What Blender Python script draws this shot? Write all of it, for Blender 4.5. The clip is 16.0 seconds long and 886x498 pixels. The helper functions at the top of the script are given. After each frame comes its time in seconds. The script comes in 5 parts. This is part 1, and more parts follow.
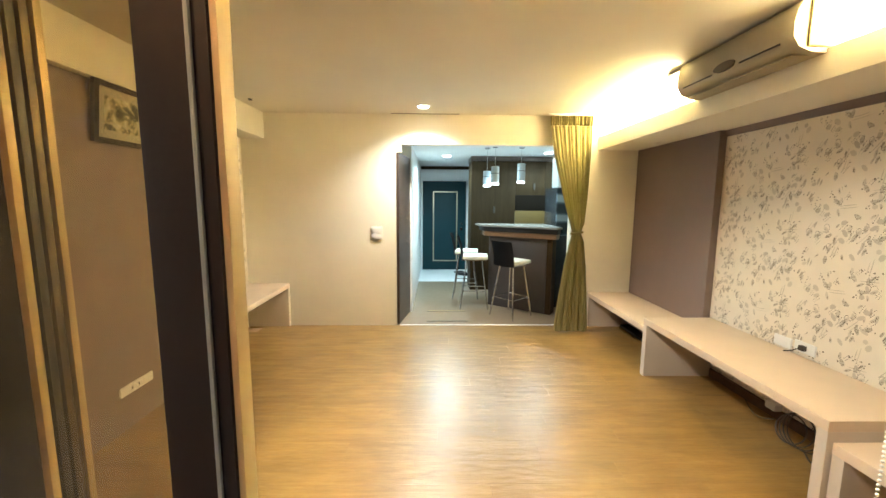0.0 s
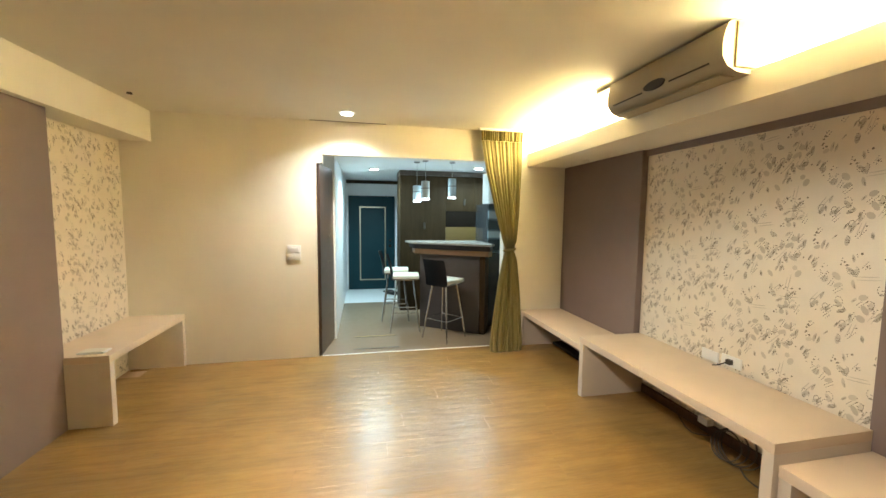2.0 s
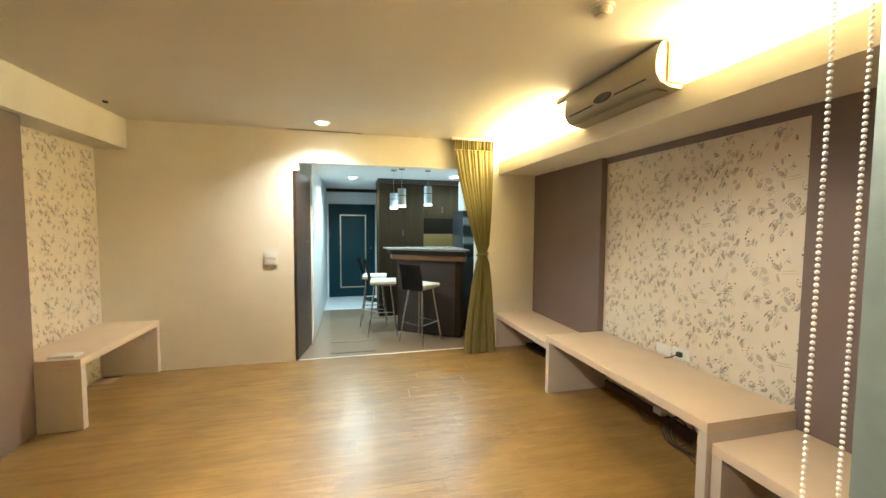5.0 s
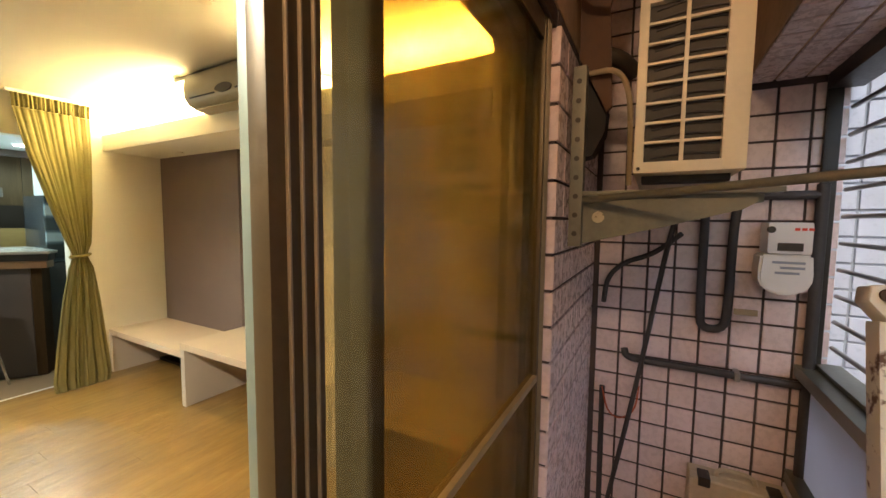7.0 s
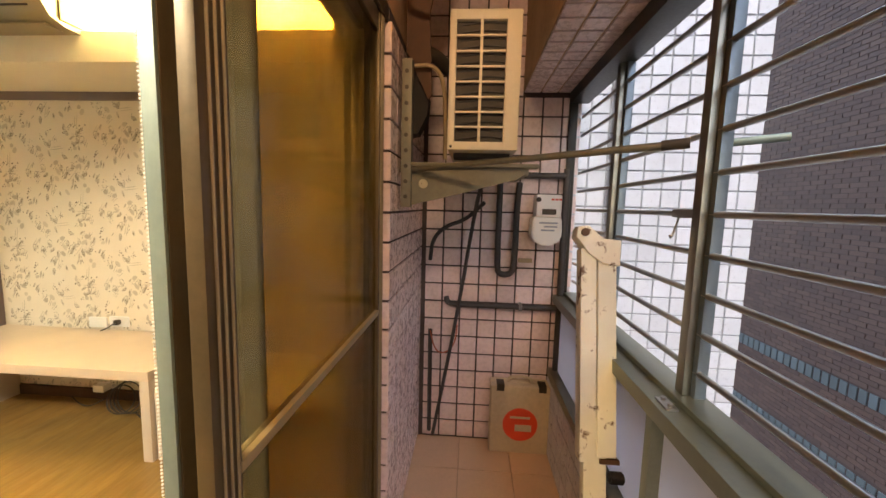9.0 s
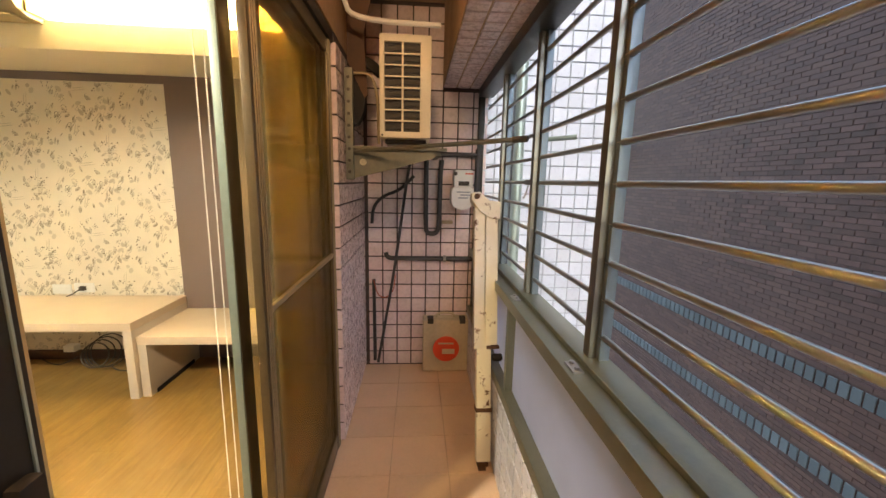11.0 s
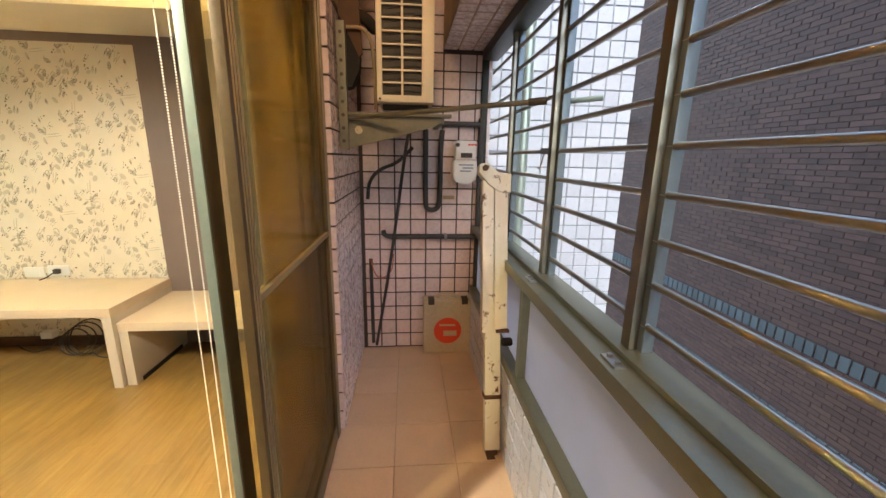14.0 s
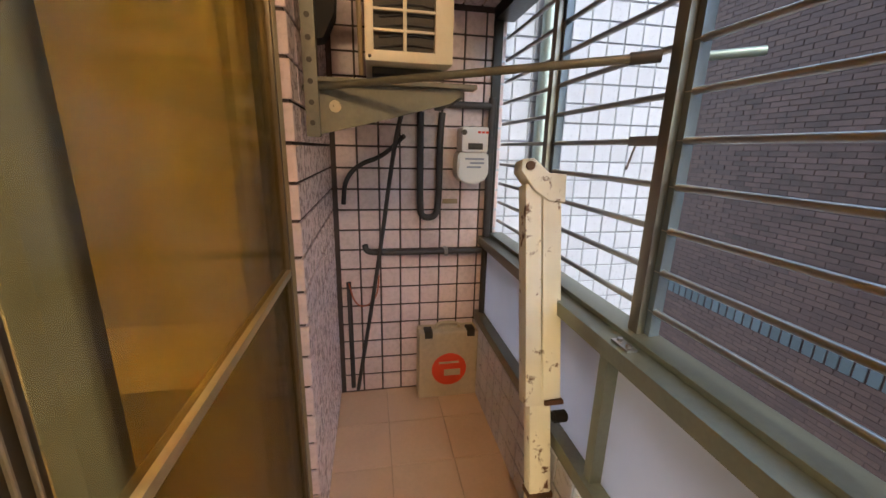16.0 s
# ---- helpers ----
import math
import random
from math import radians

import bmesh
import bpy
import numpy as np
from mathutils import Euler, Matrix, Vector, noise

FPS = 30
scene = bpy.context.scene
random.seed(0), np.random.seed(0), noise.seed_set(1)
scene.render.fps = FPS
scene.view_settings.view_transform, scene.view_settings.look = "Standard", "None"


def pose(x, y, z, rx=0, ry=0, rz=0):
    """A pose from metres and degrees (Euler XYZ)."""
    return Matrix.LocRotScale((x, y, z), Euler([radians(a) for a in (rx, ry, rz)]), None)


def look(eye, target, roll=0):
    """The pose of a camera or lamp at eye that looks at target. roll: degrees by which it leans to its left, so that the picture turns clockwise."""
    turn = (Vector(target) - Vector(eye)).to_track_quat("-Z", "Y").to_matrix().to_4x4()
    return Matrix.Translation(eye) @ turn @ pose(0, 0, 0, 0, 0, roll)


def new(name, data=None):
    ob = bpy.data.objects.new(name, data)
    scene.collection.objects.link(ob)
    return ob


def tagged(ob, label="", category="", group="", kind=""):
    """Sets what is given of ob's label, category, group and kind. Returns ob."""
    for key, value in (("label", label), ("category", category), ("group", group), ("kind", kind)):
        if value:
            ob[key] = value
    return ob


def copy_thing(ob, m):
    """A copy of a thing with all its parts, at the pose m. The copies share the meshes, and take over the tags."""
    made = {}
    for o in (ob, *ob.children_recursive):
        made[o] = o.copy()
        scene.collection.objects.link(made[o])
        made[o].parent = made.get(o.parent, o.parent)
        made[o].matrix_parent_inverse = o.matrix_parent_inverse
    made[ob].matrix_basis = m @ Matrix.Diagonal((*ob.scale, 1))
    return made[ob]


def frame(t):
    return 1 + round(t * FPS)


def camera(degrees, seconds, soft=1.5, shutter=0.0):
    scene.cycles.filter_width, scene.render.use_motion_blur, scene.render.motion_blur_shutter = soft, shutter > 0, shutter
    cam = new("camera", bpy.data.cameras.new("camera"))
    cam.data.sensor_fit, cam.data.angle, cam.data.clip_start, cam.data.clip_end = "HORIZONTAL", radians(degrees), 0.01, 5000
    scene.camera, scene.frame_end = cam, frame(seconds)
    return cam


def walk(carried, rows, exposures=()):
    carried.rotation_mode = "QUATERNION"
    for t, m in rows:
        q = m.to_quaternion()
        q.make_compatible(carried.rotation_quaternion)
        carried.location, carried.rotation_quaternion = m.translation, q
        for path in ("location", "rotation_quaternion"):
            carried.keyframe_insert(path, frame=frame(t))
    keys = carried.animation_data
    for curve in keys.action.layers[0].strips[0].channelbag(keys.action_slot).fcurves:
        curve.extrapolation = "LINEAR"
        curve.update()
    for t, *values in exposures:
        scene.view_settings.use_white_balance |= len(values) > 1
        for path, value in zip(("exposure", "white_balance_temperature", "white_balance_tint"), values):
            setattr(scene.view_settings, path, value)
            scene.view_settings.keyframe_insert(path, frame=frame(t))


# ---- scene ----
cam = camera(98.5, 16.0)
PATH = [
    (0, (0.079, 0.141, 1.559), (0.119, 2.125, 1.309), 0.4),
    (0.5, (0.111, 0.23, 1.565), (0.433, 2.188, 1.314), 0.5),
    (1, (0.178, 0.36, 1.566), (0.604, 2.297, 1.315), 0.6),
    (1.5, (0.149, 0.423, 1.567), (0.584, 2.361, 1.336), 0.6),
    (2, (0.09, 0.467, 1.566), (0.5, 2.418, 1.399), 0.6),
    (2.5, (0.056, 0.507, 1.547), (0.38, 2.476, 1.422), 0.6),
    (3, (0.051, 0.518, 1.526), (0.214, 2.508, 1.417), 0.5),
    (3.2, (0.045, 0.51, 1.513), (0.132, 2.506, 1.414), 0.4),
    (5.3, (0.213, 0.267, 1.526), (0.899, 2.142, 1.398), 0.2),
    (5.5, (0.223, 0.249, 1.531), (1.07, 2.056, 1.397), 0.1),
    (6, (0.251, 0.199, 1.534), (1.48, 1.77, 1.394), 0.2),
    (6.5, (0.288, 0.162, 1.539), (1.831, 1.427, 1.397), 0.6),
    (7, (0.306, 0.114, 1.548), (2.058, 1.065, 1.397), 0.6),
    (7.5, (0.328, 0.077, 1.543), (2.225, 0.69, 1.385), 0.8),
    (8, (0.323, 0.065, 1.527), (2.278, 0.452, 1.366), 1.0),
    (8.5, (0.254, 0.072, 1.503), (2.23, 0.308, 1.304), 1.3),
    (9, (0.084, 0.069, 1.479), (2.067, 0.21, 1.253), 1.5),
    (9.5, (-0.079, 0.029, 1.487), (1.903, 0.033, 1.221), 1.4),
    (10, (-0.219, -0.023, 1.477), (1.758, -0.11, 1.189), 1.2),
    (12.5, (-0.725, -0.024, 1.465), (1.229, -0.179, 1.066), 1.1),
    (13, (-0.671, -0.003, 1.455), (1.278, -0.164, 1.037), 1.0),
    (13.5, (-0.524, 0.039, 1.452), (1.418, -0.137, 1.007), 1.3),
    (14, (-0.335, 0.027, 1.441), (1.602, -0.154, 0.977), 1.1),
    (14.5, (-0.139, 0.012, 1.448), (1.789, -0.189, 0.955), 1.4),
    (15, (0.015, 0.07, 1.458), (1.94, -0.127, 0.956), 1.2),
    (15.5, (0.158, 0.095, 1.461), (2.082, -0.11, 0.953), 1.1),
    (16, (0.303, 0.154, 1.443), (2.205, -0.203, 0.937), 1.4),
]
EXPOSURES = [(0.0, 2.12, 6450, 10), (1.2, 1.88, 6450, 10), (3.0, 1.82, 6450, 10), (5.5, 1.75, 6450, 10), (6.5, 1.85, 6700, 8), (8.0, 2.25, 7500, 10), (10.0, 2.3, 7600, 9), (12.5, 2.4, 7050, 4), (16.0, 2.36, 6900, 4)]
walk(cam, [(t, look(eye, target, roll)) for t, eye, target, roll in PATH], EXPOSURES)

# ---- world, sun, lamps ----
world = bpy.data.worlds.new("world")
scene.world = world
world.use_nodes = True
wn = world.node_tree.nodes
sky = wn.new("ShaderNodeTexSky")
sky.sky_type, sky.sun_disc = "NISHITA", False
sky.sun_elevation, sky.sun_rotation = radians(50), radians(-95)
world.node_tree.links.new(sky.outputs["Color"], wn["Background"].inputs["Color"])
wn["Background"].inputs["Strength"].default_value = 0.15
sun = new("sun", bpy.data.lights.new("sun", "SUN"))
sun.data.energy, sun.data.angle, sun.data.color = 0.8, radians(25), (1.0, 0.97, 0.92)
sun.matrix_world = look((-5.0, -0.4, 6), (0, 0, 0))


def lamp_area(name, eye, target, sx, sy, watts, colour, spread=180):
    data = bpy.data.lights.new(name, "AREA")
    data.shape, data.size, data.size_y, data.energy, data.color, data.spread = "RECTANGLE", sx, sy, watts, colour, radians(spread)
    ob = new(name, data)
    ob.matrix_world = look(eye, target)
    return ob


def lamp_spot(name, eye, target, watts, colour, angle=110, blend=0.5, radius=0.04):
    data = bpy.data.lights.new(name, "SPOT")
    data.energy, data.color, data.spot_size, data.spot_blend, data.shadow_soft_size = watts, colour, radians(angle), blend, radius
    ob = new(name, data)
    ob.matrix_world = look(eye, target)
    return ob


WARM, COOL = (1.0, 0.81, 0.47), (0.60, 0.90, 1.0)
COVE_W, BACK_W, DOWN_W, KITCH_W, PEND_W, BALC_FILL_W = 168, 50, 80, 46, 2, 9.0

# ---- materials ----


def rgb(h):
    return (*h, 1.0)


class Nodes:
    """A small wrapper for building a node material."""

    def __init__(self, name):
        self.m = bpy.data.materials.new(name)
        self.m.use_nodes = True
        self.t = self.m.node_tree
        self.b = self.t.nodes["Principled BSDF"]

    def add(self, kind, **values):
        n = self.t.nodes.new("ShaderNode" + kind)
        for key, value in values.items():
            n.inputs[key].default_value = value
        return n

    def link(self, a, b):
        self.t.links.new(a, b)

    def pos(self, scale=(1, 1, 1), rot=(0, 0, 0)):
        g = self.add("NewGeometry")
        mp = self.add("Mapping")
        mp.inputs["Scale"].default_value = scale
        mp.inputs["Rotation"].default_value = rot
        self.link(g.outputs["Position"], mp.inputs["Vector"])
        return mp.outputs["Vector"]

    def noise(self, vec, scale, detail=4.0, rough=0.55, dist=0.0):
        n = self.add("TexNoise", Scale=scale, Detail=detail, Roughness=rough, Distortion=dist)
        self.link(vec, n.inputs["Vector"])
        return n.outputs["Fac"]

    def ramp(self, fac, stops):
        r = self.add("ValToRGB")
        e = r.color_ramp.elements
        while len(e) < len(stops):
            e.new(0.5)
        for k, (p, c) in enumerate(stops):
            e[k].position, e[k].color = p, rgb(c) if len(c) == 3 else c
        self.link(fac, r.inputs["Fac"])
        return r.outputs["Color"]

    def mix(self, fac, a, b, kind="MIX"):
        x = self.t.nodes.new("ShaderNodeMix")
        x.data_type, x.blend_type = "RGBA", kind
        for socket, value in ((x.inputs[0], fac), (x.inputs[6], a), (x.inputs[7], b)):
            if isinstance(value, (int, float)):
                socket.default_value = value
            elif isinstance(value, tuple):
                socket.default_value = rgb(value) if len(value) == 3 else value
            else:
                self.link(value, socket)
        return x.outputs[2]

    def math(self, op, a, b=0.0, c=0.0):
        x = self.t.nodes.new("ShaderNodeMath")
        x.operation = op
        for socket, value in zip(x.inputs, (a, b, c)):
            if isinstance(value, (int, float)):
                socket.default_value = value
            else:
                self.link(value, socket)
        return x.outputs[0]

    def bump(self, height, strength=0.2, distance=0.002):
        n = self.add("Bump", Strength=strength, Distance=distance)
        self.link(height, n.inputs["Height"])
        self.link(n.outputs["Normal"], self.b.inputs["Normal"])
        self.link(n.outputs["Normal"], self.b.inputs["Coat Normal"])

    def random(self):
        return self.add("ObjectInfo").outputs["Random"]


def painted(name, colour, rough=0.6, metal=0.0, vary=0.12, grain=60.0, stain=2.5, bump=0.12, piece=0.0, coat=0.0, spec=0.5):
    """A surface with fine grain and broad stains; piece: how much each separate piece differs."""
    n = Nodes(name)
    p = n.pos()
    broad, fine = n.noise(p, stain, 5), n.noise(p, grain, 6, 0.65)
    dark = tuple(max(0.0, c * (1 - 1.6 * vary)) for c in colour)
    light = tuple(min(1.0, c * (1 + 0.9 * vary)) for c in colour)
    col = n.ramp(n.mix(0.4, broad, fine), [(0.3, dark), (0.52, colour), (0.75, light)])
    if piece:
        k = n.math("MULTIPLY_ADD", n.random(), 2 * piece, 1 - piece)
        col = n.mix(1.0, col, k, "MULTIPLY")
    n.link(col, n.b.inputs["Base Color"])
    n.b.inputs["Metallic"].default_value = metal
    n.b.inputs["Specular IOR Level"].default_value = spec
    n.link(n.math("MULTIPLY_ADD", fine, 0.25, rough - 0.125), n.b.inputs["Roughness"])
    n.b.inputs["Coat Weight"].default_value = coat
    n.b.inputs["Coat Roughness"].default_value = 0.12
    n.bump(fine, bump, 0.002)
    return n.m


def glowing(name, colour, strength):
    n = Nodes(name)
    n.b.inputs["Base Color"].default_value = rgb((0.8, 0.8, 0.8))
    n.b.inputs["Emission Color"].default_value = rgb(colour)
    n.b.inputs["Emission Strength"].default_value = strength
    return n.m


def glass_mat(name, colour, haze=0.0, film=(0.8, 0.62, 0.30)):
    """Thin tinted pane with a sheen; haze: a cloudy film that also passes light on, in uneven streaks."""
    n = Nodes(name)
    out = n.t.nodes["Material Output"]
    clear = n.add("BsdfTransparent")
    clear.inputs["Color"].default_value = rgb(colour)
    cloud, pale, both = n.add("BsdfTranslucent"), n.add("BsdfDiffuse"), n.add("MixShader")
    cloud.inputs["Color"].default_value = rgb(film)
    pale.inputs["Color"].default_value = rgb(tuple(0.7 * c for c in film))
    both.inputs[0].default_value = 0.3
    n.link(cloud.outputs[0], both.inputs[1])
    n.link(pale.outputs[0], both.inputs[2])
    m1 = n.add("MixShader")
    streak = n.noise(n.pos((3.0, 3.0, 0.5)), 2.5, 5, 0.6, 0.4)
    n.link(n.math("MULTIPLY", streak, 2 * haze), m1.inputs[0])
    n.link(clear.outputs[0], m1.inputs[1])
    n.link(both.outputs[0], m1.inputs[2])
    gloss = n.add("BsdfGlossy", Roughness=0.13)
    face = n.add("LayerWeight", Blend=0.5).outputs["Facing"]
    m2 = n.add("MixShader")
    n.link(n.math("MULTIPLY_ADD", n.math("POWER", face, 4.0), 0.22, 0.025), m2.inputs[0])
    n.link(m1.outputs[0], m2.inputs[1])
    n.link(gloss.outputs[0], m2.inputs[2])
    n.link(m2.outputs[0], out.inputs["Surface"])
    return n.m


def wood(name, a, b, c, axis=0, rough=0.35, piece=0.15, coat=0.0, coat_rough=0.1, stretch=14.0, wave=0.0, spec=0.5):
    """Grain that runs along an axis."""
    n = Nodes(name)
    s = [stretch, stretch, stretch]
    s[axis] = 1.0
    g = n.add("NewGeometry")
    shift = n.add("VectorMath")
    shift.operation = "ADD"
    n.link(g.outputs["Position"], shift.inputs[0])
    comb = n.add("CombineXYZ")
    r = n.math("MULTIPLY", n.random(), 37.0)
    for k in range(3):
        n.link(r, comb.inputs[k])
    n.link(comb.outputs[0], shift.inputs[1])
    mp = n.add("Mapping")
    mp.inputs["Scale"].default_value = s
    n.link(shift.outputs[0], mp.inputs["Vector"])
    v = mp.outputs["Vector"]
    broad, fine = n.noise(v, 1.3, 4, 0.5, 0.6), n.noise(v, 9.0, 5, 0.7, 0.2)
    col = n.ramp(n.mix(0.45, broad, fine), [(0.3, a), (0.5, b), (0.72, c)])
    k = n.math("MULTIPLY_ADD", n.random(), 2 * piece, 1 - piece)
    col = n.mix(1.0, col, k, "MULTIPLY")
    if wave:
        cloud = n.noise(n.pos((1.0, 2.0, 1.0)), 2.4, 5, 0.62, 0.3)
        col = n.mix(1.0, col, n.math("MULTIPLY_ADD", cloud, 1.0, 0.5), "MULTIPLY")
    n.link(col, n.b.inputs["Base Color"])
    n.b.inputs["Specular IOR Level"].default_value = spec
    smear = n.noise(n.pos(), 2.2, 5, 0.6)
    n.link(n.math("MULTIPLY_ADD", smear, 0.22, rough - 0.11), n.b.inputs["Roughness"])
    n.b.inputs["Coat Weight"].default_value = coat
    n.b.inputs["Coat Roughness"].default_value = coat_rough
    if wave:
        swell = n.noise(n.pos((1.0, 4.0, 1.0)), 5.0, 3, 0.5)
        n.bump(n.math("MULTIPLY_ADD", swell, 5.0, n.math("MULTIPLY", fine, 0.5)), wave, 0.0034)
    else:
        n.bump(fine, 0.08, 0.001)
    return n.m


def ink_mat(name, a, b):
    n = Nodes(name)
    n.link(n.ramp(n.add("NewGeometry").outputs["Random Per Island"], [(0.0, a), (1.0, b)]), n.b.inputs["Base Color"])
    n.b.inputs["Roughness"].default_value = 0.75
    return n.m


M_CREAM = painted("cream_paint", (0.82, 0.785, 0.67), 0.75, vary=0.03, grain=120, bump=0.05)
M_CEIL = painted("ceiling_paint", (0.76, 0.73, 0.62), 0.8, vary=0.025, grain=120, bump=0.04)
M_WHITE = painted("white_paint", (0.80, 0.82, 0.82), 0.6, vary=0.03, bump=0.04)
M_GREY = painted("taupe_paint", (0.205, 0.152, 0.134), 0.6, vary=0.06, grain=150, bump=0.05)
M_PAPER = painted("wallpaper", (0.76, 0.69, 0.575), 0.75, vary=0.05, grain=180, stain=7, bump=0.08)
M_INK = ink_mat("grey_ink", (0.115, 0.094, 0.068), (0.33, 0.285, 0.215))
M_WASH = ink_mat("pale_ink_wash", (0.48, 0.43, 0.345), (0.62, 0.56, 0.46))
M_FLOOR = wood("laminate", (0.225, 0.128, 0.034), (0.295, 0.174, 0.049), (0.355, 0.222, 0.070), axis=0, rough=0.42, piece=0.04, wave=0.36, coat=0.75, coat_rough=0.26)
M_HALL = painted("hall_floor", (0.27, 0.205, 0.135), 0.4, vary=0.04, grain=12, stain=1.2, bump=0.0, coat=0.6)
M_BENCH = painted("bench_laminate", (0.70, 0.57, 0.43), 0.45, vary=0.05, grain=200, stain=4, bump=0.04)
M_BENCH_SIDE = painted("bench_edge", (0.62, 0.54, 0.45), 0.5, vary=0.05, grain=200, stain=4, bump=0.04)
M_DARK = painted("black_plinth", (0.02, 0.017, 0.015), 0.6, spec=0.2)
M_NICHE = painted("dark_recess", (0.012, 0.008, 0.005), 0.8, spec=0.1)
M_BRONZE = painted("bronze_aluminium", (0.098, 0.070, 0.036), 0.38, metal=0.4, vary=0.15, grain=90, bump=0.04)
M_TANALU = painted("tan_aluminium", (0.50, 0.38, 0.20), 0.4, metal=0.2, vary=0.1, bump=0.03)
M_RAILTAN = painted("crossbar_aluminium", (0.34, 0.27, 0.15), 0.4, metal=0.2, vary=0.1, bump=0.03)
M_RIB = painted("rib_aluminium", (0.30, 0.25, 0.17), 0.4, metal=0.3, vary=0.1, bump=0.03)
M_BRONZE_D = painted("dark_aluminium", (0.03, 0.026, 0.022), 0.42, metal=0.4, vary=0.2, grain=90, bump=0.04)
M_EDGE_D = painted("green_aluminium", (0.22, 0.275, 0.25), 0.4, metal=0.4, vary=0.1, bump=0.03)
M_EDGE = painted("pale_aluminium", (0.42, 0.50, 0.47), 0.35, metal=0.6, vary=0.08, bump=0.03)
# sky reflection and side light are put into this blue-grey
M_OUTER = painted("lit_blue_aluminium", (0.14, 0.175, 0.21), 0.35, metal=0.5, vary=0.1, bump=0.03)
M_STEEL = painted("stainless", (0.42, 0.41, 0.40), 0.34, metal=1.0, vary=0.05, grain=30, stain=6, bump=0.0)
# darker copy of the stainless: shade of the backlit posts in its colour
M_POST_SHADE = painted("shaded_post_steel", (0.27, 0.25, 0.215), 0.33, metal=0.95, vary=0.08, grain=30, stain=6, bump=0.0)
M_ALU = painted("mill_aluminium", (0.205, 0.21, 0.165), 0.38, metal=0.7, vary=0.14, grain=70, bump=0.05)
M_GLASS = glass_mat("pane_glass", (0.95, 0.90, 0.78), haze=0.08, film=(0.70, 0.58, 0.36))
M_GLASS_A = glass_mat("amber_pane_glass", (0.78, 0.67, 0.43), haze=0.22, film=(0.46, 0.37, 0.20))
M_MESH = glass_mat("insect_mesh", (0.84, 0.79, 0.65), haze=0.17, film=(0.38, 0.33, 0.20))
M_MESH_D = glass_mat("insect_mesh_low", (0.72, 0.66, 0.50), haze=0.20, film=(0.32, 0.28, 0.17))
M_GLASS_L = glass_mat("clear_pane_glass", (0.80, 0.74, 0.62), haze=0.06, film=(0.45, 0.38, 0.25))
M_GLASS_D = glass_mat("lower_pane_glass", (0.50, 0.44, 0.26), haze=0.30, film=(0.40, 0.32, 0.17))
n = Nodes("frosted_panel")
frost = n.ramp(n.noise(n.pos(), 1.5, 5), [(0.3, (0.74, 0.72, 0.75)), (0.7, (0.86, 0.84, 0.88))])
n.link(frost, n.b.inputs["Base Color"])
n.b.inputs["Roughness"].default_value = 0.22
milky, half = n.add("BsdfTranslucent"), n.add("MixShader")
n.link(frost, milky.inputs["Color"])
half.inputs[0].default_value = 0.85
n.link(n.b.outputs[0], half.inputs[1])
n.link(milky.outputs[0], half.inputs[2])
n.link(half.outputs[0], n.t.nodes["Material Output"].inputs["Surface"])
M_FROST = n.m
M_TILE = painted("wall_tile", (0.76, 0.62, 0.62), 0.28, vary=0.07, grain=40, stain=5, bump=0.05, piece=0.06)
M_TILE_W = painted("outer_tile", (0.50, 0.52, 0.60), 0.3, vary=0.05, grain=40, stain=3, bump=0.05, piece=0.05)
M_GROUT = painted("dark_grout", (0.085, 0.062, 0.058), 0.9, vary=0.2)
M_GROUT_W = painted("grey_grout", (0.34, 0.36, 0.41), 0.9, vary=0.15)
M_FTILE = painted("floor_tile", (0.67, 0.475, 0.325), 0.45, vary=0.07, grain=60, stain=4, bump=0.08, piece=0.05)
M_FGROUT = painted("floor_grout", (0.46, 0.33, 0.23), 0.9, vary=0.2)
M_PLASTER = painted("balcony_plaster", (0.50, 0.34, 0.21), 0.8, vary=0.2, grain=30, stain=3, bump=0.3)
M_BRICK = painted("brown_brick", (0.098, 0.053, 0.046), 0.7, vary=0.25, grain=60, stain=8, bump=0.3, piece=0.3)
n = Nodes("brown_brick_field")
isl = n.add("NewGeometry").outputs["Random Per Island"]
grit = n.noise(n.pos(), 60.0, 5)
n.link(n.mix(1.0, n.ramp(isl, [(0.0, (0.080, 0.044, 0.040)), (0.5, (0.098, 0.053, 0.046)), (1.0, (0.116, 0.064, 0.052))]), n.math("MULTIPLY_ADD", grit, 0.6, 0.7), "MULTIPLY"), n.b.inputs["Base Color"])
n.b.inputs["Roughness"].default_value = 0.7
n.bump(grit, 0.3, 0.002)
M_BRICK_FAR = n.m
M_MORTAR = painted("dark_mortar", (0.078, 0.048, 0.045), 0.9, vary=0.2)
M_BLUE = painted("blue_tile", (0.095, 0.12, 0.135), 0.4, vary=0.12, piece=0.15)
M_IVORY = painted("ivory_plastic", (0.74, 0.69, 0.57), 0.45, vary=0.05, bump=0.03)
M_UNIT = painted("cream_enamel", (0.76, 0.69, 0.53), 0.42, vary=0.06, grain=60, stain=4, bump=0.03)
M_LABEL = painted("blue_grey_print", (0.30, 0.34, 0.40), 0.5)
# ivory, about half as bright as M_IVORY
M_ACFRONT = painted("dark_ivory_plastic", (0.36, 0.315, 0.22), 0.45, vary=0.05, bump=0.03)
# yellow glow of the cove light is put into this plastic's colour
M_COVETINT = painted("cove_tinted_plastic", (0.34, 0.26, 0.10), 0.5, vary=0.08, bump=0.03)
M_PLASTIC = painted("white_plastic", (0.80, 0.80, 0.78), 0.4, vary=0.03, bump=0.02)
M_FIN = painted("dark_fin", (0.05, 0.04, 0.03), 0.6, vary=0.3)
M_RACK = painted("bracket_zinc", (0.20, 0.19, 0.15), 0.55, metal=0.5, vary=0.25, grain=30, bump=0.1)
